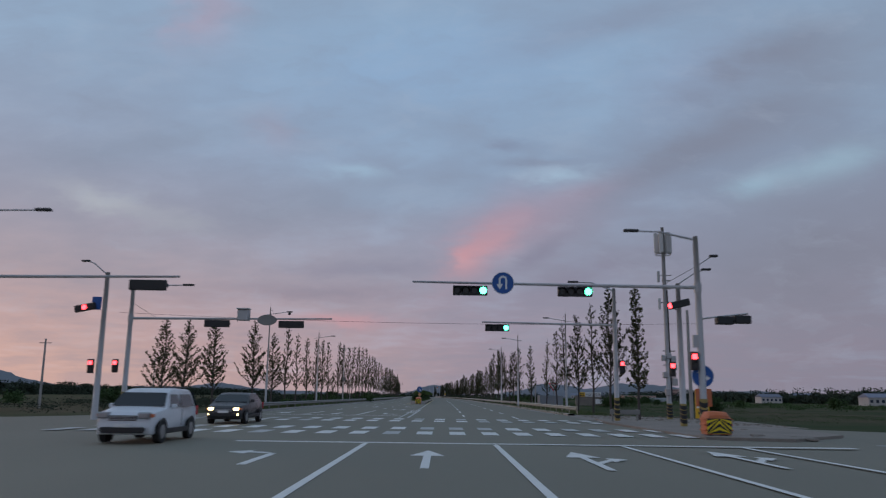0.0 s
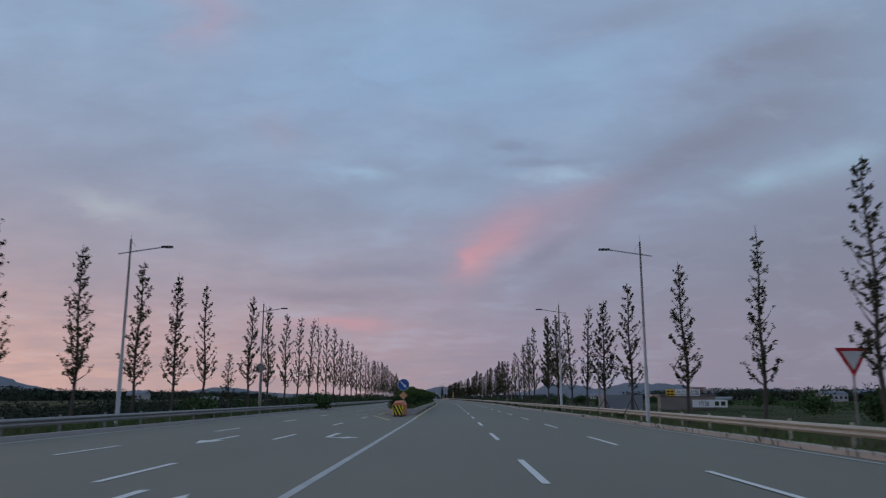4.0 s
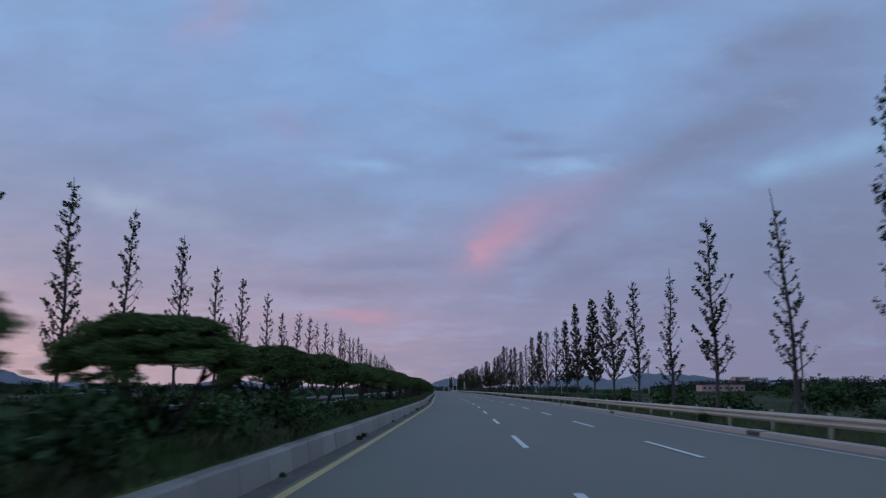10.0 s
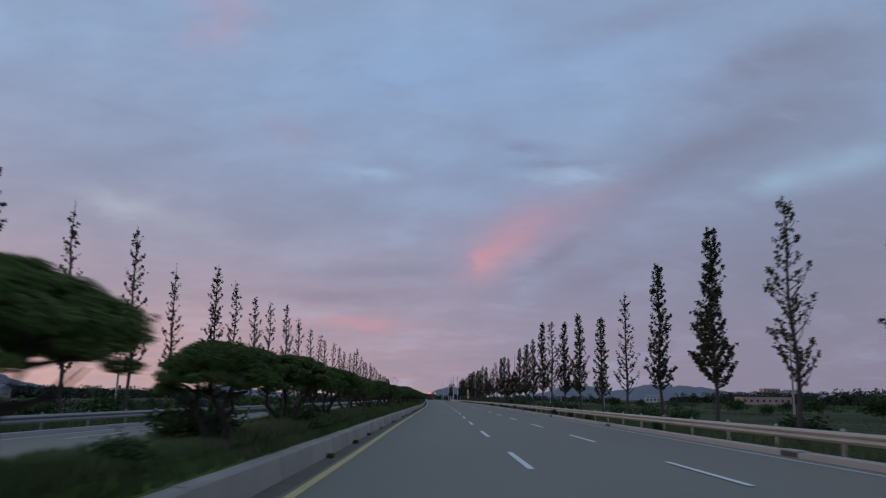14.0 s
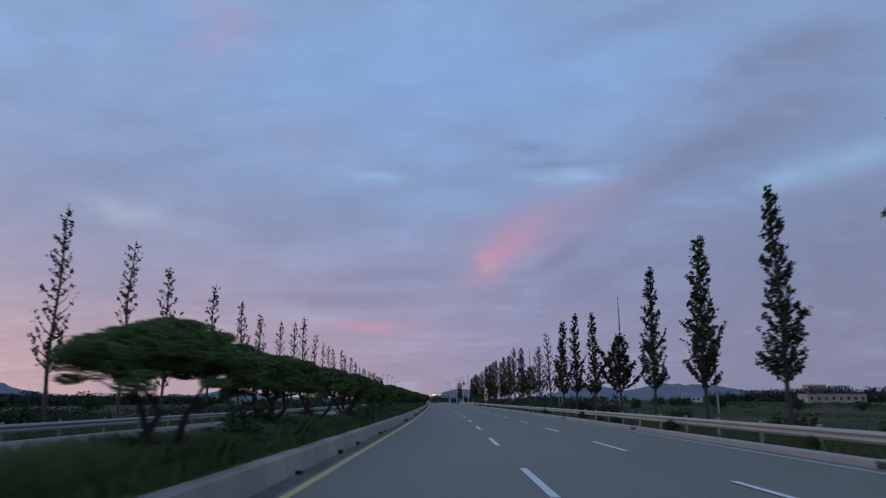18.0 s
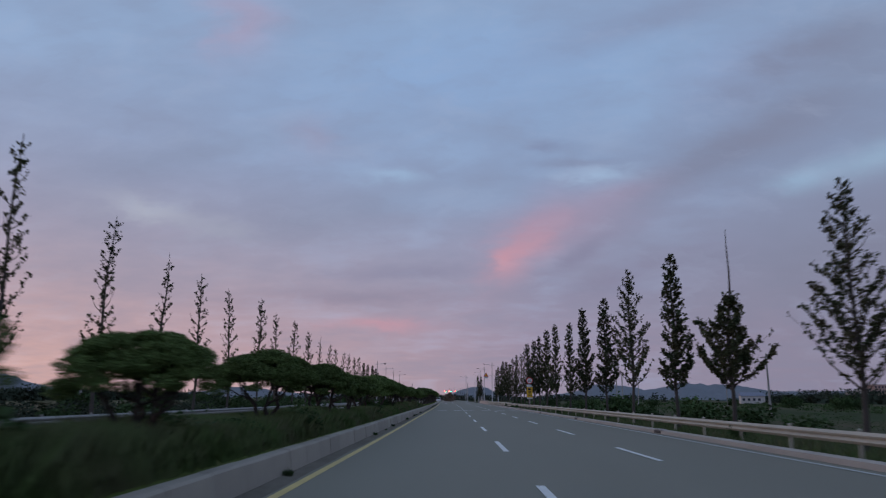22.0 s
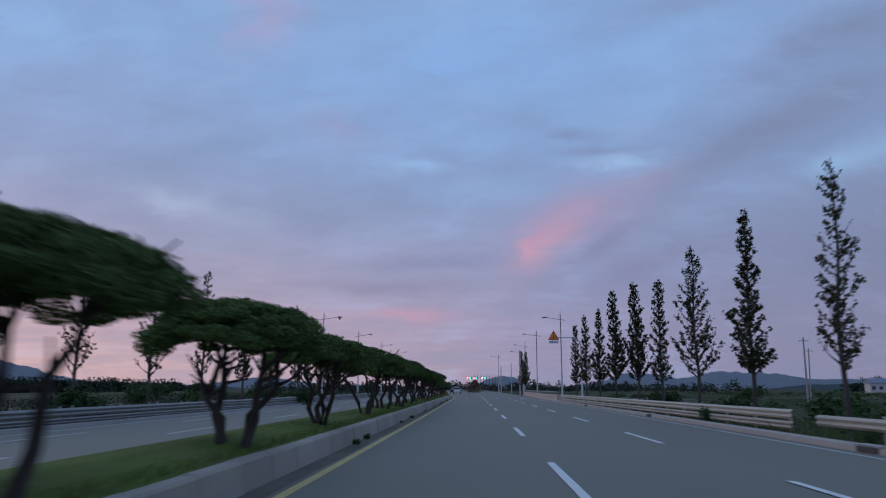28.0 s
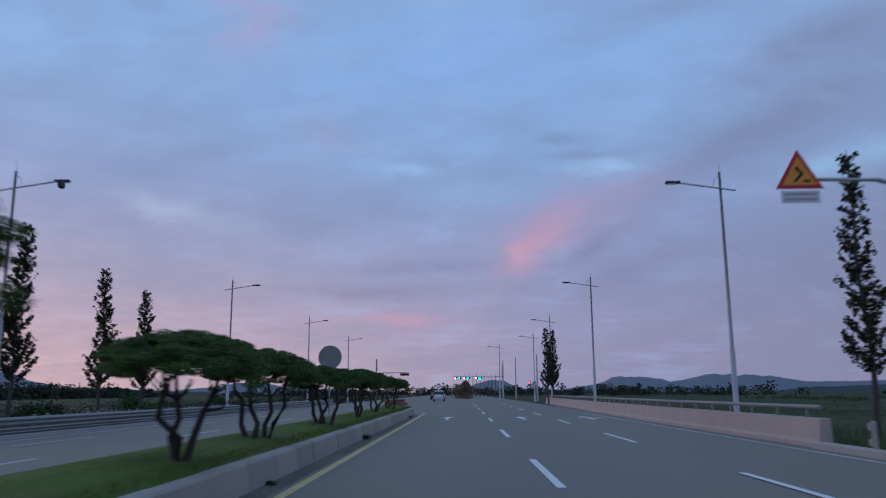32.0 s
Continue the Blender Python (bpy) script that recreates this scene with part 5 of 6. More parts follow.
    for z in (3.2, 4.1, 5.1, 9.6, 10.2, 12.4):
        part("clamp_bracket", box(0.9 if z < 6 else 0.6, 0.07, 0.07, 0.1, -0.05, z, 0.01), STEEL, t)
    hazard_sleeve(t, 0.3, 1.4, 0.205)
    for x in (18.3, 18.9):
        p = tagged(part("utility_pole", tube([(0, 0, -0.3), (0.25 if x > 18.5 else 0, 0, 7.2 if x > 18.5 else 8.0)], [0.15, 0.10], 10), CONCRETE, m=spot(57, x, 0)), "bare grey concrete utility pole", "pole", "utility poles")
    part("wire", tube([at(49.6, 17 - 3.8 * k, 6.05 + 0.0009 * (3.8 * k - 16) ** 2) for k in range(11)], 0.009, 5), BLACK)
    tagged(bpy.data.objects["wire"], "thin black cable slung across the road", "cable")
    pad = [(9.3, 50), (12, 47.5), (15, 41), (19, 40), (20, 55), (15, 62), (9.9, 66)]
    tagged(new("verge_pad", mesh("verge_pad", [at(y, x, 0.012) for x, y in pad], [tuple(range(len(pad)))], GRAVEL)), "pale bare gravel patch at the corner of the junction", "ground", kind="structure")
    rng = np.random.default_rng(77)
    stone = bmesh.new()
    bmesh.ops.create_icosphere(stone, subdivisions=1, radius=1.0)
    base = np.array([v.co[:] for v in stone.verts])
    tri = [tuple(v.index for v in f.verts) for f in stone.faces]
    stone.free()
    verts, faces = [], []
    for _ in range(700):
        y, off, r = rng.uniform(41, 64), rng.uniform(10.4, 19.0), rng.uniform(0.02, 0.09)
        p = np.array(at(y, off, 0.01)) + base * r * rng.uniform(0.7, 1.3, (len(base), 1)) * np.array((1, 1, 0.6))
        faces += [tuple(q + len(verts) for q in f) for f in tri]
        verts += [tuple(q) for q in p]
    tagged(new("rubble", mesh("rubble", verts, faces, RUBBLE)), "loose brown stones on the bare corner", "stones", kind="stuff")
    # left side
    m = signal_mast(29.2, -20.9, 8.1, 5.75, 10.8, [(9.6, OFF4)], (6.3, 8.4), "grey signal mast over the oncoming lanes, seen from behind", facing=1)
    m = signal_mast(43.4, -17.7, 7.4, 5.58, 11.4, [(4.9, OFF4), (9.1, OFF4)], (3.6, 7.5), "grey signal mast with unlit signal boxes and a white camera box", facing=1)
    cam = part("camera_box", box(0.62, 0.4, 0.62, 6.4, -0.1, 5.82, 0.06), POLE_PAINT, m, "pale grey enforcement camera box")
    part("camera_lens", box(0.3, 0.04, 0.2, 6.4, 0.11, 5.86, 0.02), BLACK, cam)
    part("camera_hood", box(0.74, 0.55, 0.06, 6.4, -0.12, 6.18, 0.02), WALL_WHITE, m)
    for x in (6.05, 6.75):
        part("camera_bracket", tube([(x, -0.05, 5.45), (x, -0.05, 6.16)], 0.025, 6), POLE_PAINT, m)
    part("sign_back", plate([(0.55 * u, 0.30 * v) for u, v in disc(1.0)], 0.03), STEEL, m, "oval sign seen from behind", m=Matrix.Translation((7.75, -0.12, 5.56)))
    ped_head(m, -0.55, -0.2, 2.9)
    b = empty("signal_pole", spot(41.2, -18.25, -0.2), "grey pole with a red side signal and lamp", "traffic signal", "signal masts")
    part("pole", tube([(0, 0, 0), (0, 0, 8.0)], [0.17, 0.11], 14), POLE_PAINT, b, smooth=True)
    part("lamp_arm", tube([(0, 0, 7.85), (-0.8, 0, 8.5), (-1.1, 0, 8.6)], 0.035, 8), POLE_PAINT, b)
    part("lamp_head", box(0.45, 0.2, 0.1, -1.25, 0, 8.62, 0.03), DARK_METAL, b)
    part("signal_head", box(1.1, 0.25, 0.36, -0.95, -0.2, 6.05, 0.04, rot=Matrix.Rotation(-0.2, 3, "Y")), BLACK, b, "black signal box showing red")
    part("lens", tube([(-0.95, -0.33, 6.05), (-0.95, -0.36, 6.05)], 0.13, 16), LAMP_RED, b, "lit lamp")
    part("sign_plate", box(0.5, 0.04, 0.7, -0.4, -0.1, 6.3, 0.01), SIGN_BLUE, b)
    ped_head(b, -0.35, -0.2, 2.95)
    # traffic island sign and crash cushion
    s = empty("direction_sign", spot(31.0, 10.5, 0), "round blue sign with white arrows over an orange board", "road sign", "road signs")
    part("post", tube([(0, 0.06, -0.2), (0, 0.06, 2.7)], 0.04, 8), STEEL, s)
    arrows = [[(-0.32, -0.6), (-0.14, -0.6), (-0.14, 0.3), (-0.32, 0.3)], [(-0.48, 0.3), (0.02, 0.3), (-0.23, 0.72)], [(-0.14, -0.25), (-0.14, -0.07), (0.3, -0.07), (0.3, -0.25)], [(0.3, -0.42), (0.3, 0.10), (0.68, -0.16)]]
    round_sign(s, 0, 0, 2.35, 0.45, SIGN_BLUE, arrows, "round blue face")
    part("warning_board", plate([(-0.32, 1.15), (0.32, 1.15), (0.32, 1.85), (-0.32, 1.85)], 0.03, y=0.01), ORANGE_PLASTIC, s, "faded orange board")
    crash_box(29.3, 10.45, 0.98, 0.6, 1.0, True)
    crash_box(36.9, -13.5, 0.95, 0.6, 0.85, True)
    for k in range(10):
        tagged(part("rubble", box(random.uniform(0.2, 0.5), random.uniform(0.2, 0.5), random.uniform(0.1, 0.25), 0, 0, 0.05, 0.05), GRAVEL, m=spot(random.uniform(28, 37), random.uniform(10.8, 14), 0, random.uniform(0, 90))),
               "loose grey stone on the traffic island", "rubble", "stones on the island")
    pts = [(9.6, 28.3), (12.5, 27.5), (16, 31), (17, 37), (13.5, 46), (10.2, 52), (9.3, 44), (9.4, 34)]
    bm = bmesh.new()
    lo = [bm.verts.new(at(y, x, -0.02)) for x, y in pts]
    hi = [bm.verts.new(at(y, x, 0.10)) for x, y in pts]
    bm.faces.new(hi)
    for k in range(len(pts)):
        bm.faces.new((lo[k], lo[(k + 1) % len(pts)], hi[(k + 1) % len(pts)], hi[k]))
    bmesh.ops.recalc_face_normals(bm, faces=bm.faces)
    tagged(part("traffic_island", bm, GRAVEL), "raised gravel traffic island at the corner", "pavement", kind="structure")


def crash_box(y, off, w, length, h, chevron):
    """A ribbed orange plastic crash cushion with a yellow and black board in front."""
    c = empty("crash_cushion", spot(y, off, 0), "worn orange plastic crash cushion with a yellow and black striped board", "barrier", "crash cushions")
    bm = bmesh.new()
    prof = [(-w / 2, 0.14), (-w / 2, h * 0.78), (-w * 0.36, h * 0.97), (0, h), (w * 0.36, h * 0.97), (w / 2, h * 0.78), (w / 2, 0.14)]
    ys = np.linspace(0.0, length, 9)
    rows = [[bm.verts.new((x * (0.94 + 0.06 * min(1, yy * 3 / length)), yy, z if z < h * 0.5 else z * (0.86 + 0.14 * min(1.0, yy / (0.3 * length)) ** 0.6))) for x, z in prof] for yy in ys]
    for a, b in zip(rows, rows[1:]):
        for k in range(len(prof) - 1):
            bm.faces.new((a[k], a[k + 1], b[k + 1], b[k]))
    bm.faces.new(rows[0][::-1])
    bm.faces.new(rows[-1])
    bmesh.ops.recalc_face_normals(bm, faces=bm.faces)
    part("shell", bm, ORANGE_PLASTIC, c)
    for z in (0.3, 0.5, 0.7):
        for sx in (-1, 1):
            part("rib", box(0.06, length * 0.96, 0.07, sx * (w / 2 + 0.02), length / 2, z * h, 0.02), ORANGE_PLASTIC, c)
    for sx in (-1, 1):
        for yy in (0.12, length - 0.12):
            part("foot", box(0.14, 0.16, 0.15, sx * w * 0.3, yy, 0.075, 0.02), BLACK, c)
    bw, bh, z0 = w * 0.94, h * 0.56, 0.17
    board = part("striped_board", plate([(-bw / 2, z0), (bw / 2, z0), (bw / 2, z0 + bh), (-bw / 2, z0 + bh)], 0.02, y=-0.03), material("hazard_yellow", (0.80, 0.62, 0.02), 0.4, grain=(20, 0.06), patch=(2, 0.1)), c, "yellow board with black slanted stripes")
    n = 4
    for k in range(-2, n + 1):
        for side in ((-1, 1) if chevron else (0,)):
            if chevron:
                zz = z0 + k * 0.24
                quad = [(0, zz + 0.02), (0, zz + 0.14), (side * bw / 2, zz - 0.36), (side * bw / 2, zz - 0.48)]
            else:
                x = -bw / 2 + k * 0.26
                quad = [(x + 0.36, z0), (x + 0.49, z0), (x + 0.13, z0 + bh), (x, z0 + bh)]
            cut = [(min(max(a, -bw / 2), bw / 2), min(max(b, z0), z0 + bh)) for a, b in quad]
            if chevron:
                cut = [(a, b) for a, b in cut]
            if abs(sum(cut[i][0] * cut[(i + 1) % 4][1] - cut[(i + 1) % 4][0] * cut[i][1] for i in range(4))) > 0.01:
                bm = bmesh.new()
                vs = [bm.verts.new((a, -0.036, b)) for a, b in cut]
                bm.faces.new(vs)
                part("black_stripe", bm, BLACK, board)


build_junction()


def build_nose():
    crash_box(124.3, -3.95, 0.85, 3.9, 1.2, False)
    s = empty("arrow_sign", spot(130.1, -3.9, -0.1), "round blue sign with a white slanted arrow over an orange diamond", "road sign", "road signs")
    part("post", tube([(0, 0.08, -0.1), (0, 0.08, 2.9)], 0.045, 10), STEEL, s)
    c, sn = math.cos(-math.pi / 4), math.sin(-math.pi / 4)
    raw = [[(-0.75, -0.09), (0.25, -0.09), (0.25, 0.09), (-0.75, 0.09)], [(0.25, -0.3), (0.7, 0.0), (0.25, 0.3)]]
    round_sign(s, 0, 0, 2.55, 0.47, SIGN_BLUE, [[(a * c - b * sn, a * sn + b * c) for a, b in o] for o in raw], "round blue face")
    part("diamond_board", plate([(0, 1.35), (0.33, 1.68), (0, 2.01), (-0.33, 1.68)], 0.03, y=0.02), material("faded_orange", (0.62, 0.32, 0.16), 0.6, grain=(20, 0.08), patch=(3, 0.2)), s, "faded orange diamond")


build_nose()


def text_mesh(word, size, depth=0.004):
    cu = bpy.data.curves.new("word", "FONT")
    cu.body, cu.size, cu.extrude, cu.align_x, cu.align_y = word, size, depth, "CENTER", "CENTER"
    ob = bpy.data.objects.new("word", cu)
    scene.collection.objects.link(ob)
    me = bpy.data.meshes.new_from_object(ob.evaluated_get(bpy.context.evaluated_depsgraph_get()))
    bpy.data.objects.remove(ob)
    return me


def build_speed_sign():
    s = empty("speed_limit_sign", spot(475.5, 9.95, -0.1), "round speed limit sign of 60 over a yellow camera warning board", "road sign", "road signs")
    part("post", tube([(0, 0.06, 0), (0, 0.06, 4.25)], 0.05, 10), STEEL, s)
    part("sign_face", plate(disc(0.42), 0.03), SIGN_RED, s, "round face with red ring", m=Matrix.Translation((0, 0, 3.8)))
    part("sign_inner", plate(disc(0.315), 0.006, y=-0.008), SIGN_WHITE, s, m=Matrix.Translation((0, 0, 3.8)))
    me = text_mesh("60", 0.40)
    me.materials.append(BLACK)
    part("digits", me, None, s, m=Matrix.Translation((0, -0.014, 3.8)) @ pose(0, 0, 0, 90))
    part("name_plate", plate([(-0.36, 3.02), (0.36, 3.02), (0.36, 3.30), (-0.36, 3.30)], 0.02, y=0.0), SIGN_WHITE, s)
    part("yellow_board", plate([(-0.36, 1.72), (0.36, 1.72), (0.36, 3.0), (-0.36, 3.0)], 0.02, y=0.0), SIGN_YELLOW, s, "yellow camera warning board")
    part("camera_symbol", plate([(-0.2, 2.6), (0.12, 2.6), (0.12, 2.66), (0.24, 2.6), (0.24, 2.82), (0.12, 2.76), (0.12, 2.84), (-0.2, 2.84)], 0.004, y=-0.006), BLACK, s)
    for z, w in ((2.38, 0.44), (2.22, 0.32), (1.95, 0.5)):
        part("lettering_bar", plate([(-w / 2, z), (w / 2, z), (w / 2, z + 0.09), (-w / 2, z + 0.09)], 0.004, y=-0.006), BLACK, s)
    part("lower_plate", plate([(-0.36, 1.54), (0.36, 1.54), (0.36, 1.70), (-0.36, 1.70)], 0.02, y=0.0), SIGN_WHITE, s)


build_speed_sign()


def build_triangle():
    s = empty("warning_sign", spot(565.3, 11.85, 0.25), "orange triangular warning sign with a red border on a curved arm", "road sign", "road signs")
    part("pole", tube([(0, 0, 0), (0, 0, 5.7), (-0.12, 0, 6.15), (-0.45, 0, 6.5), (-0.9, 0, 6.62)], [0.11, 0.09, 0.075, 0.065, 0.06], 12), POLE_PAINT, s, smooth=True)
    part("sign_arm", tube([(-0.9, 0, 6.62), (-3.3, 0, 6.66)], 0.05, 10), POLE_PAINT, s)
    x = -2.95
    part("sign_face", plate([(x - 0.62, 6.38), (x + 0.62, 6.38), (x, 7.44)], 0.03, y=-0.09), SIGN_RED, s, "red triangle border")
    part("sign_inner", plate([(x - 0.45, 6.48), (x + 0.45, 6.48), (x, 7.25)], 0.006, y=-0.098), SIGN_ORANGE, s)
    for q in ([(x - 0.18, 6.56), (x - 0.08, 6.56), (x + 0.12, 6.78), (x + 0.02, 6.78)], [(x + 0.02, 6.78), (x + 0.12, 6.78), (x - 0.02, 6.98), (x - 0.12, 6.94)], [(x + 0.1, 6.55), (x + 0.28, 6.55), (x + 0.28, 6.62), (x + 0.1, 6.62)]):
        part("sign_symbol", plate(q, 0.004, y=-0.104), BLACK, s)
    part("text_plate", plate([(x - 0.5, 6.0), (x + 0.5, 6.0), (x + 0.5, 6.33), (x - 0.5, 6.33)], 0.02, y=-0.085), SIGN_WHITE, s, "grey white plate with dim lettering")
    for z in (6.06, 6.2):
        part("lettering_bar", plate([(x - 0.42, z), (x + 0.42, z), (x + 0.42, z + 0.07), (x - 0.42, z + 0.07)], 0.003, y=-0.09), POLE_PAINT, s)


build_triangle()


def yield_sign(y, off):
    s = empty("yield_sign", spot(y, off, -0.3), "inverted white triangle with a red border on a post", "road sign", "road signs")
    part("post", tube([(0, 0.06, 0), (0, 0.06, 3.3)], 0.035, 8), STEEL, s)
    part("sign_face", plate([(-0.55, 3.35), (0, 2.4), (0.55, 3.35)], 0.03), SIGN_RED, s)
    part("sign_inner", plate([(-0.36, 3.24), (0, 2.62), (0.36, 3.24)], 0.006, y=-0.008), SIGN_WHITE, s)


yield_sign(91.8, 13.05)


def yellow_notice(y, off):
    s = empty("notice_board", spot(y, off, 0), "yellow notice board with faded bars of lettering", "sign", "notice boards")
    for x in (-0.38, 0.38):
        part("post", tube([(x, 0.05, -0.1), (x, 0.05, 2.0)], 0.03, 8), STEEL, s)
    part("board", plate([(-0.47, 0.15), (0.47, 0.15), (0.47, 2.05), (-0.47, 2.05)], 0.03), SIGN_YELLOW, s)
    for z, w, mat in ((1.72, 0.6, BLACK), (1.42, 0.55, SIGN_BLUE), (1.12, 0.72, SIGN_WHITE), (0.84, 0.78, SIGN_WHITE), (0.42, 0.6, BLACK)):
        part("lettering_bar", plate([(-w / 2, z), (w / 2, z), (w / 2, z + 0.16), (-w / 2, z + 0.16)], 0.004, y=-0.006), mat, s)


yellow_notice(52.5, 17.6)


# ------------------------------------------------------------------ bridge parapet and far junction
def build_parapet():
    sec = [(0.0, -0.1), (0.0, 0.12), (0.10, 0.2), (0.14, 0.72), (0.42, 0.74), (0.44, -0.1)]
    flip = lambda y: max(0.0, (y - 585) * 0.028)
    w = tagged(strip("parapet", CONCRETE_PINK, 566, 646, [(9.1 + o, z) for o, z in sec], 4.0, flip), "pale pink concrete bridge parapet with a steel handrail", "wall", kind="structure")
    bm = bmesh.new()
    bm.faces.new([bm.verts.new(at(566, 9.1 + o, z)) for o, z in sec])
    part("end_face", bm, CONCRETE_PINK, w)
    tubes = [at(y, 9.38 + flip(y), 1.02) for y in np.arange(566.2, 646, 4)]
    part("handrail", tube(tubes, 0.055, 8), STEEL, w)
    bm = tube([(0, 0, 0.7), (0, 0, 1.0)], 0.04, 8)
    me = bpy.data.meshes.new("handrail_post")
    bm.to_mesh(me)
    bm.free()
    me.materials.append(STEEL)
    for y in np.arange(567, 645, 2.0):
        part("handrail_post", me, None, w, m=Matrix.Translation(at(y, 9.38 + flip(y))))


build_parapet()
guardrail("guardrail", 506, 565, 10.1, -1, "pale guardrail with two beams leading up to the bridge", rails=((0.64, 0.15), (0.29, 0.13)), step=3.0, shift=lambda y: -0.016 * (y - 506))


def build_far_junction():
    R2 = [LAMP_RED_BRIGHT, LAMP_OFF, LAMP_GREEN_BRIGHT, LAMP_OFF]
    signal_mast(702, 8.4, 6.9, 4.55, -9.9, [(-9.0, R2), (-7.2, R2), (-4.8, R2)], None, "far signal mast showing red lights")
    rng = np.random.default_rng(77)
    spots = []
    for _ in range(4200):
        x = rng.normal(0, 1.15)
        spots.append((x, rng.normal(0, 0.7), (3.9 - 0.5 * abs(x) + 0.4 * math.sin(2.3 * x)) * rng.random() ** 0.75))
    tagged(part("brown_hedge", leaf_mesh("brown_hedge", spots, 0.2, SCRUB_BROWN, rng), None, m=spot(716, 0.6, 0)), "tall ragged brown hedge beyond the far junction", "hedge")
    signal_mast(668, -13.5, 6.8, 4.6, 5.4, [(4.5, OFF4)], None, "far signal mast seen from behind", facing=1)
    for y, off, h in ((680, 13.2, 7.6), (690, 14.2, 8.4), (696, 8.2, 7.5), (715, 12.0, 9.0)):
        p = empty("signal_pole", spot(y, off, 0), "grey pole with a pedestrian light", "traffic signal", "signal masts")
        part("pole", tube([(0, 0, -0.1), (0, 0, h)], [0.16, 0.09], 10), POLE_PAINT, p)
        if h == 8.4:
            ped_head(p, -1.5, -0.1, 3.0)
    street_lamp(695, 7.5, -1)
    for k in range(9):
        x = 1.0 + 1.1 * k
        tagged(part("poplar_stem", tube([(0, 0, 0), (0.1, 0, 6.5)], [0.12, 0.04], 6), BARK, m=spot(760 + random.uniform(-8, 8), x, 0)), "slender bare tree trunk behind the far junction", "tree", "far trunks")
    for y, off in ((634, 9.9), (637, 10.8)):
        plant(y, off, 8.6, 8, "on the near side")
    # low block wall closing the end of the median
    w = empty("end_wall", spot(598.5, -4.6, 0.0), "low reddish brick wall at the end of the median", "wall")
    me = None
    for r in range(5):
        for k in range(4):
            if me is None:
                bm = box(0.38, 0.30, 0.19, 0, 0, 0, 0.012)
                me = bpy.data.meshes.new("brick")
                bm.to_mesh(me)
                bm.free()
                me.materials.append(material("red_brick", (0.26, 0.11, 0.08), 0.85, grain=(20, 0.2), patch=(2, 0.2), vary=0.3))
            part("brick", me, None, w, m=Matrix.Translation((-0.7 + 0.4 * k + (0.2 if r % 2 else 0), 0, 0.10 + 0.2 * r)))
    w2 = empty("mirror_sign", spot(594, -8.4, 0.1), "large round grey sign seen from behind on a post", "road sign", "road signs")
    part("post", tube([(0, 0.05, 0), (0, 0.05, 4.2)], 0.05, 8), STEEL, w2)
    part("sign_back", plate(disc(0.75), 0.03), STEEL, w2, m=Matrix.Translation((0, 0, 3.6)))


build_far_junction()
disc_post = empty("round_sign", spot(138.6, -17.75, 0), "round grey sign seen from behind on a lamp post", "road sign", "road signs")
part("post", tube([(0, 0.05, 0), (0, 0.05, 4.4)], 0.04, 8), STEEL, disc_post)
part("sign_back", plate(disc(0.42), 0.03), STEEL, disc_post, m=Matrix.Translation((0, 0, 4.1)))


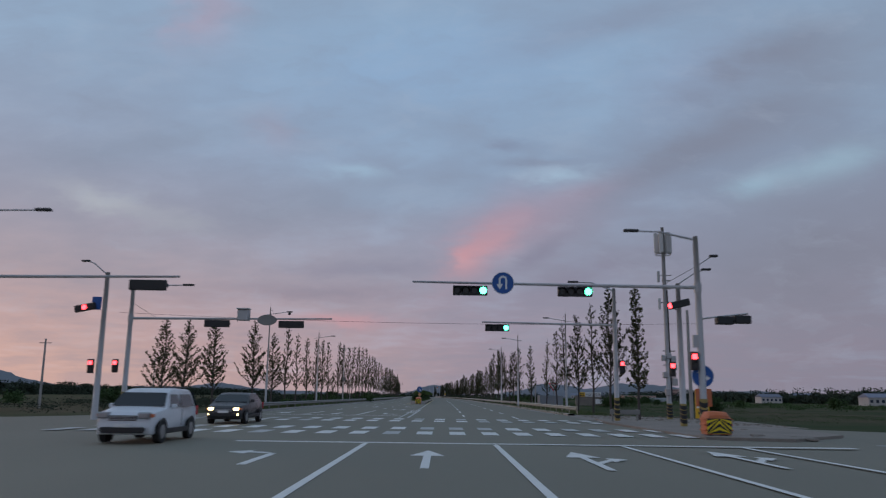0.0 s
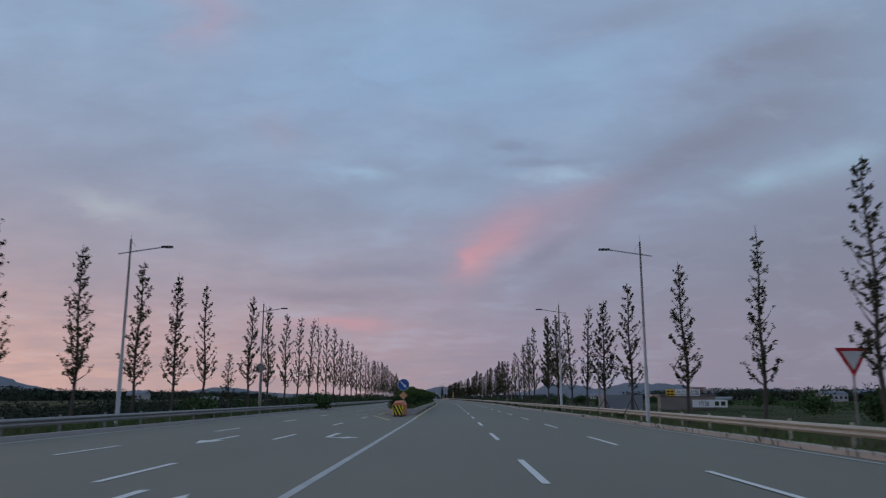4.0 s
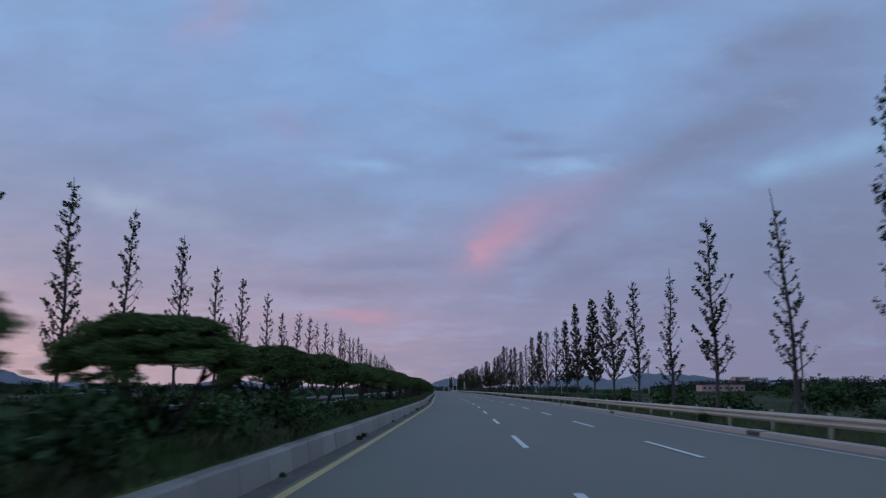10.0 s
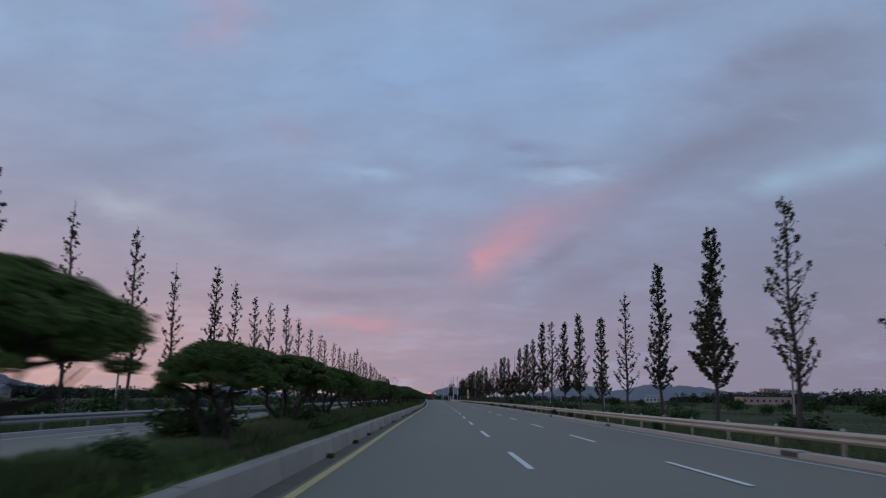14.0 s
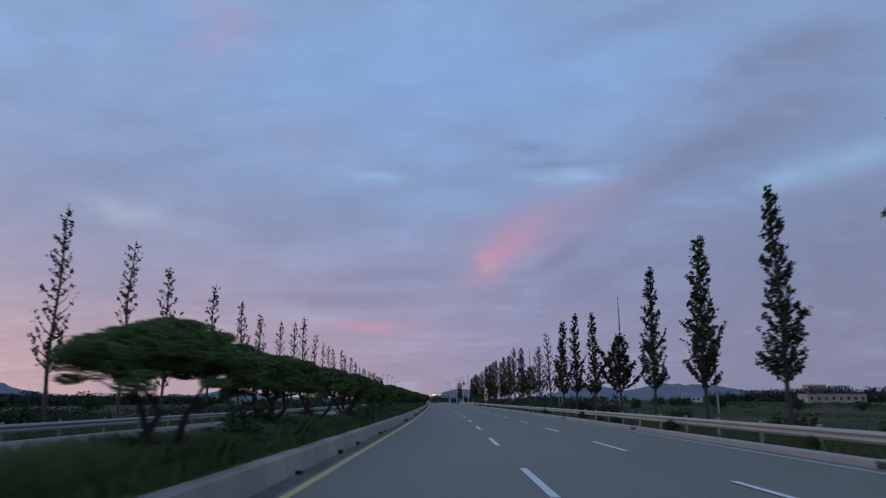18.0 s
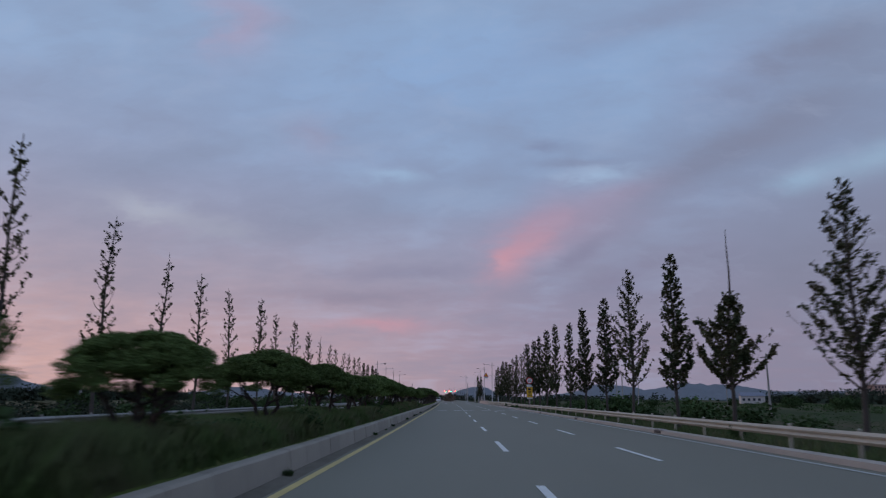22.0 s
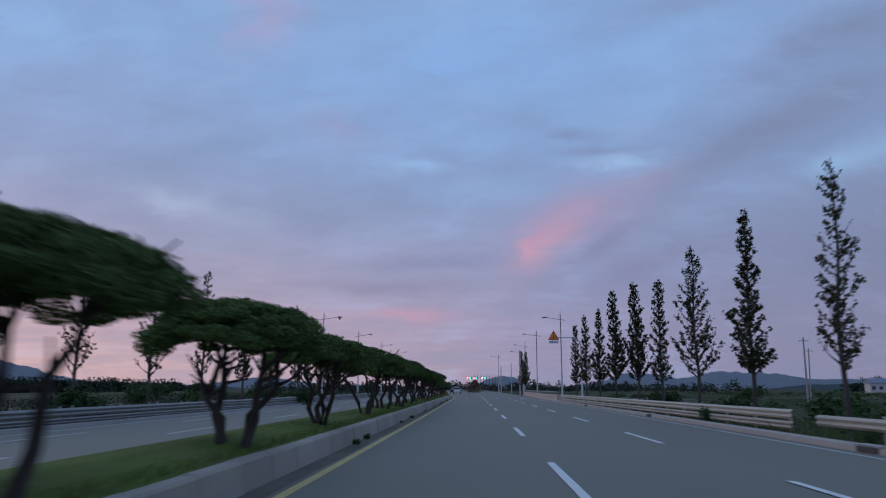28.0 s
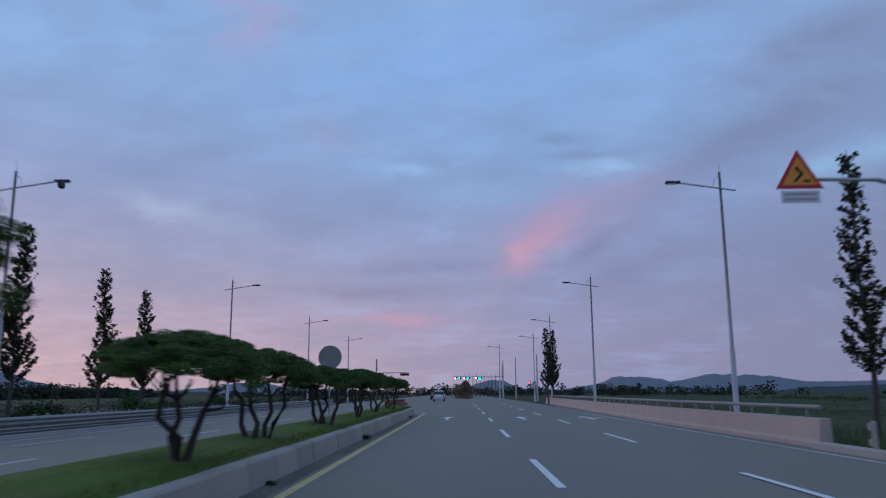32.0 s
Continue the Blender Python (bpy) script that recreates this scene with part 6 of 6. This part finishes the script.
# ------------------------------------------------------------------ cars
def car(y, off, rz, paint, tall, label, lit=False, rear=False, size=1.0):
    """A car about 4.5 m long with its nose along +y of its own frame."""
    c = empty("car", spot(y, off, ROAD_Z, rz, size), label, "car", "cars")
    if tall:
        prof = [(-2.25, 0.55), (-2.28, 0.95), (-2.15, 1.05), (-1.95, 1.62), (-1.6, 1.70), (0.25, 1.70), (0.62, 1.58), (1.15, 1.10), (2.05, 0.98), (2.25, 0.85), (2.30, 0.5), (2.2, 0.28), (-2.15, 0.30)]
        w, roof0 = 0.93, 1.05
    else:
        prof = [(-2.25, 0.5), (-2.3, 0.88), (-2.1, 0.98), (-1.65, 1.02), (-1.1, 1.38), (-0.7, 1.44), (0.25, 1.44), (0.6, 1.35), (1.2, 0.98), (2.1, 0.82), (2.3, 0.68), (2.32, 0.42), (2.2, 0.22), (-2.15, 0.24)]
        w, roof0 = 0.88, 0.98
    bm = bmesh.new()
    rows = []
    for f in (-1.0, -0.95, -0.8, -0.45, 0.0, 0.45, 0.8, 0.95, 1.0):
        row = []
        for yy, z in prof:
            inset = 0.0 if z <= roof0 else (z - roof0) / 0.6 * 0.20
            nose = 0.16 * max(0.0, abs(yy) - 1.55)
            crown = 0.05 * f ** 4 if z > 0.9 else 0.0
            row.append(bm.verts.new(((w - inset - nose) * f, yy * (1 - 0.035 * f * f * (abs(yy) > 1.9) - 0.02 * f ** 8), z - crown)))
        rows.append(row)
    n = len(prof)
    for a, b in zip(rows, rows[1:]):
        for k in range(n):
            bm.faces.new((a[k], a[(k + 1) % n], b[(k + 1) % n], b[k]))
    bm.faces.new(rows[0][::-1])
    bm.faces.new(rows[-1])
    bmesh.ops.recalc_face_normals(bm, faces=bm.faces)
    bmesh.ops.bevel(bm, geom=[e for e in bm.edges if e.calc_face_angle(0.0) > 0.25], offset=0.035, segments=2, affect="EDGES", profile=0.5)
    part("body", bm, paint, c, smooth=True)

    def pane(name, quad):
        b2 = bmesh.new()
        b2.faces.new([b2.verts.new(q) for q in quad])
        part(name, b2, CAR_GLASS, c, "dark glass")

    zt = 1.60 if tall else 1.36
    f0, f1 = ((0.64, 1.555), (1.12, 1.13)) if tall else ((0.63, 1.325), (1.15, 1.01))
    wi = w - 0.2
    pane("windscreen", [(-wi, f0[0] + 0.02, f0[1]), (wi, f0[0] + 0.02, f0[1]), (w - 0.09, f1[0] + 0.02, f1[1]), (-w + 0.09, f1[0] + 0.02, f1[1])])
    r0, r1 = ((-1.97, 1.58), (-2.14, 1.08)) if tall else ((-1.12, 1.35), (-1.6, 1.05))
    pane("rear_window", [(-wi, r0[0] - 0.02, r0[1]), (wi, r0[0] - 0.02, r0[1]), (w - 0.1, r1[0] - 0.02, r1[1]), (-w + 0.1, r1[0] - 0.02, r1[1])])
    for sx in (-1, 1):
        for y0, y1 in ((-1.6 if tall else -0.95, -0.35), (-0.28, 0.55)):
            pane("side_window", [(sx * (w - 0.02), y0, roof0 + 0.05), (sx * (w - 0.02), y1 + (0.25 if y1 > 0 else 0), roof0 + 0.05), (sx * (w - 0.155), y1 - 0.05, zt - 0.1), (sx * (w - 0.155), y0 + 0.1, zt - 0.1)])
        part("mirror", box(0.18, 0.12, 0.14, sx * (w + 0.08), 0.72, roof0 + 0.08, 0.03), paint, c)
        for yy in (-1.35, 1.40):
            r = 0.35 if tall else 0.31
            arch = [(yy + (r + 0.08) * math.cos(a), r + (r + 0.08) * math.sin(a)) for a in np.linspace(0, math.pi, 13)] + [(yy - r - 0.08, 0.28), (yy + r + 0.08, 0.28)]
            b2 = bmesh.new()
            b2.faces.new([b2.verts.new((sx * (w + 0.004), p, q)) for p, q in arch])
            part("wheel_arch", b2, BLACK, c)
            wh = part("wheel", tube([(sx * (w - 0.20), yy, r), (sx * (w + 0.01), yy, r)], r, 20), TYRE, c, "black tyre")
            part("rim", tube([(sx * (w + 0.005), yy, r), (sx * (w + 0.022), yy, r)], [r * 0.66, r * 0.55], 16), RIM, wh, "grey rim")
        part("headlight", box(0.24 if lit else 0.36, 0.30, 0.14 if lit else 0.19, sx * (w - 0.30), 2.15, 0.86 if tall else 0.68, 0.04), HEADLIGHT if lit else RIM, c, "lit headlight" if lit else "clear headlight")
        part("tail_light", box(0.16, 0.08, 0.32, sx * (w - 0.16), -2.25, 0.95 if tall else 0.80, 0.03), LAMP_RED if rear else SIGN_RED, c, "red tail light")
    part("grille", box(0.85, 0.06, 0.16, 0, 2.27, 0.78 if tall else 0.60, 0.02), DARK_METAL, c, "dark grille with bright bars")
    part("bumper_intake", box(1.3, 0.08, 0.18, 0, 2.27, 0.42, 0.03), BLACK, c)
    for sx in (-1, 1):
        part("sill", box(0.05, 2.1, 0.16, sx * (w - 0.01), 0.02, 0.36, 0.02), BLACK, c, "black lower cladding")
        part("door_seam", box(0.012, 0.015, 0.52, sx * (w + 0.001), -0.32, roof0 - 0.30), BLACK, c)
        part("door_handle", box(0.03, 0.16, 0.03, sx * (w + 0.005), -0.48, roof0 - 0.08, 0.008), paint, c)
        part("fog_lamp", box(0.16, 0.06, 0.10, sx * 0.62, 2.27, 0.44, 0.02), HEADLIGHT if lit else LAMP_OFF, c)
        part("indicator", box(0.12, 0.26, 0.10, sx * (w - 0.13), 2.06, 0.85 if tall else 0.68, 0.02), ORANGE_PLASTIC, c)
    for k in range(3):
        part("grille_bar", box(0.80, 0.03, 0.025, 0, 2.30, (0.73 if tall else 0.56) + 0.05 * k, 0.005), RIM, c)
    part("number_plate", box(0.50, 0.03, 0.11, 0, 2.33, 0.56, 0.005), SIGN_WHITE, c, "plain pale plate")
    if tall:
        for sx in (-1, 1):
            part("roof_rail", tube([(sx * 0.62, -1.5, 1.74), (sx * 0.62, 0.1, 1.74)], 0.025, 6), DARK_METAL, c)


car(23.6, -8.75, 180, CAR_WHITE, True, "white sport utility car driving on the oncoming side", size=0.9)
car(38.4, -10.1, 180, CAR_DARK, False, "dark saloon car with lit headlights on the oncoming side", True)
car(672, -3.6, 0, CAR_WHITE, True, "white sport utility car seen from behind, far ahead")
car(700, -5.2, 0, CAR_DARK, False, "dark car seen from behind, far ahead")


# ------------------------------------------------------------------ beyond the fields
def house(x, y, w, d, h, wall, roof=True, storeys=1, label="low white house with a grey roof across the fields"):
    hs = empty("house", pose(x, y, -0.6, 0, 0, random.uniform(-15, 15)), label, "house", "houses across the fields")
    part("wall", box(w, d, h, 0, 0, h / 2, 0.02), wall, hs)
    if roof:
        bm = bmesh.new()
        v = [bm.verts.new(p) for p in ((-w / 2 - 0.4, -d / 2 - 0.4, h), (w / 2 + 0.4, -d / 2 - 0.4, h), (w / 2 + 0.4, d / 2 + 0.4, h), (-w / 2 - 0.4, d / 2 + 0.4, h), (-w / 2, 0, h + d * 0.25), (w / 2, 0, h + d * 0.25))]
        for f in ((0, 1, 5, 4), (2, 3, 4, 5), (0, 4, 3), (1, 2, 5), (0, 3, 2, 1)):
            bm.faces.new([v[q] for q in f])
        part("roof", bm, ROOF, hs)
    else:
        part("roof", box(w + 0.3, d + 0.3, 0.4, 0, 0, h + 0.2, 0.02), CONCRETE, hs)
    step = max(2.6, w / 8)
    for s in range(storeys):
        for k in range(int(w / step)):
            part("window", box(1.3, 0.1, 1.3, -w / 2 + step * (k + 0.5), -d / 2 - 0.02, (s + 0.55) * h / storeys), PANE_DARK, hs)


for x, y, w, d, h in ((190, 330, 11, 7, 3.5), (240, 380, 12, 8, 4), (205, 470, 13, 8, 3.5), (260, 540, 16, 9, 4.5), (230, 700, 14, 9, 4), (150, 800, 12, 8, 4), (300, 300, 18, 9, 5), (330, 420, 14, 9, 4.5)):
    house(x, y, w, d, h, WALL_WHITE)
# distant blocks; on the pink ones the dusk glow is in the wall colour
for x, y, w, h, wall, st in ((281, 961, 8.4, 8.1, WALL_WHITE, 2), (287, 958, 7.9, 10.1, WALL_WHITE, 3), (297, 954, 15.3, 13.1, WALL_DUSK_PINK, 4), (306, 950, 8.4, 10.6, WALL_WHITE, 3), (314, 946, 12.6, 12.1, WALL_WHITE, 4), (183, 686, 29.6, 4.0, WALL_DUSK_PINK, 1)):
    house(x, y, w, 9, h, wall, False, st, "distant pinkish block lit by the dusk sky")
for x, y, w, d, h in ((-200, 300, 14, 8, 4), (-240, 420, 16, 9, 4), (-190, 560, 12, 8, 4), (-230, 180, 14, 8, 4)):
    house(x, y, w, d, h, WALL_WHITE)


def stall():
    s = empty("farm_stall", pose(37.9, 183, -0.5, 0, 0, -8), "roadside farm stall with yellow and white lettered boards", "stall")
    part("wall", box(8.0, 3.0, 2.3, 0.2, 1.5, 1.15, 0.02), GRAVEL, s, "grey sheet wall")
    part("roof", box(8.4, 3.4, 0.12, 0.2, 1.5, 2.36, 0.02), ROOF, s)
    b = part("sign_board", box(3.6, 0.10, 1.0, 0.2, -0.15, 2.65, 0.01), SIGN_WHITE, s, "pale board with dark lettering")
    me = text_mesh("\uc11c\uc0b0\ub18d\uc0b0\ubb3c", 0.72)
    me.materials.append(BLACK)
    part("lettering", me, None, b, m=Matrix.Translation((0.2, -0.21, 2.65)) @ pose(0, 0, 0, 90))
    b = part("side_board", box(1.3, 0.10, 1.0, -2.3, -0.15, 2.65, 0.01), SIGN_YELLOW, s, "small yellow board with two rows of dim lettering")
    for z in (2.4, 2.8):
        for k in range(2):
            part("lettering_bar", box(0.42, 0.02, 0.22, -2.6 + 0.55 * k, -0.215, z), BLACK, b)
    b = part("banner", box(5.0, 0.06, 1.1, 3.2, -0.8, 1.05, 0.01), SIGN_WHITE, s, "pale banner with dark lettering")
    me = text_mesh("\ub9c8\ub298", 0.85)
    me.materials.append(BLACK)
    part("lettering", me, None, b, m=Matrix.Translation((2.4, -0.84, 1.05)) @ pose(0, 0, 0, 90))
    for k in range(2):
        part("lettering_bar", box(0.6, 0.02, 0.6, 4.2 + 0.9 * k, -0.84, 1.05), SHRUB, b)


def greenhouse(x, y, rz, n, r):
    """Arched frame of a field greenhouse, half covered with pale sheeting."""
    g = empty("greenhouse", pose(x, y, -0.55, 0, 0, rz), "pale arched greenhouse frame in the field", "greenhouse", "greenhouses")
    bm = bmesh.new()
    arcs = [[bm.verts.new((r * math.cos(a), 1.5 * k, 0.85 * r * math.sin(a))) for a in np.linspace(0, math.pi, 13)] for k in range(n // 2, n)]
    for p, q in zip(arcs, arcs[1:]):
        for k in range(12):
            bm.faces.new((p[k], p[k + 1], q[k + 1], q[k]))
    part("sheeting", bm, SHEETING, g, "pale plastic sheeting")
    for k in range(n):
        part("hoop", tube([(1.01 * r * math.cos(a), 1.5 * k, 0.86 * r * math.sin(a)) for a in np.linspace(0, math.pi, 13)], 0.035, 6), STEEL, g)


stall()
for x, y, rz, n, r in ((12.3, 549, 2, 14, 1.15), (15.2, 551, 2, 14, 1.15), (110, 330, 60, 12, 2.6), (-70, 350, 80, 12, 2.5)):
    greenhouse(x, y, rz, n, r)
tagged(part("container_shed", box(5.4, 2.6, 2.3, 0, 0, 1.15, 0.03), material("grey_sheet", (0.22, 0.235, 0.26), 0.6, patch=(0.4, 0.2)), m=pose(27.5, 180, -0.5, 0, 0, 6)), "grey metal storage container beside the field", "shed")
for x, y, h in ((22.3, 167, 5.0), (21.4, 166, 6.6), (40, 250, 7), (44, 330, 8), (38, 415, 8), (36, 470, 7.5), (33, 545, 7.5), (40, 590, 9), (52, 620, 9), (60, 560, 8), (-45, 90, 8), (-50, 140, 8), (-38, 330, 7), (-42, 460, 8)):
    p = empty("utility_pole", pose(x, y, -0.6, random.uniform(-1.5, 1.5), random.uniform(-1.5, 1.5), 0), "grey concrete utility pole in the fields", "pole", "utility poles")
    part("pole", tube([(0, 0, 0), (0, 0, h)], [0.16, 0.10], 8), CONCRETE, p)
    part("cross_arm", box(1.4, 0.08, 0.08, 0, 0, h - 0.5), DARK_METAL, p)

def kerb_drain(y):
    """A dark side inlet let into the kerb, with a lintel over it."""
    d = empty("kerb_drain", spot(y, R_EDGE + flare(y)), "dark drain inlet let into the pale kerb", "drain", "kerb drains")
    part("inlet", box(0.05, 0.95, 0.12, -0.012, 0, 0.075, 0.01), BLACK, d, "dark opening")
    part("lintel", box(0.30, 1.15, 0.035, 0.13, 0, 0.17, 0.008), CONCRETE, d, "grey concrete lid")


for n in range(20):
    kerb_drain(125.1 + 22 * n)
tagged(part("steel_post", tube([(0, 0, -0.3), (0, 0, 4.0)], [0.085, 0.075], 10), STEEL, m=spot(130.3, -15.6)), "plain grey steel post at the road edge", "post")

build_kerb_stones()
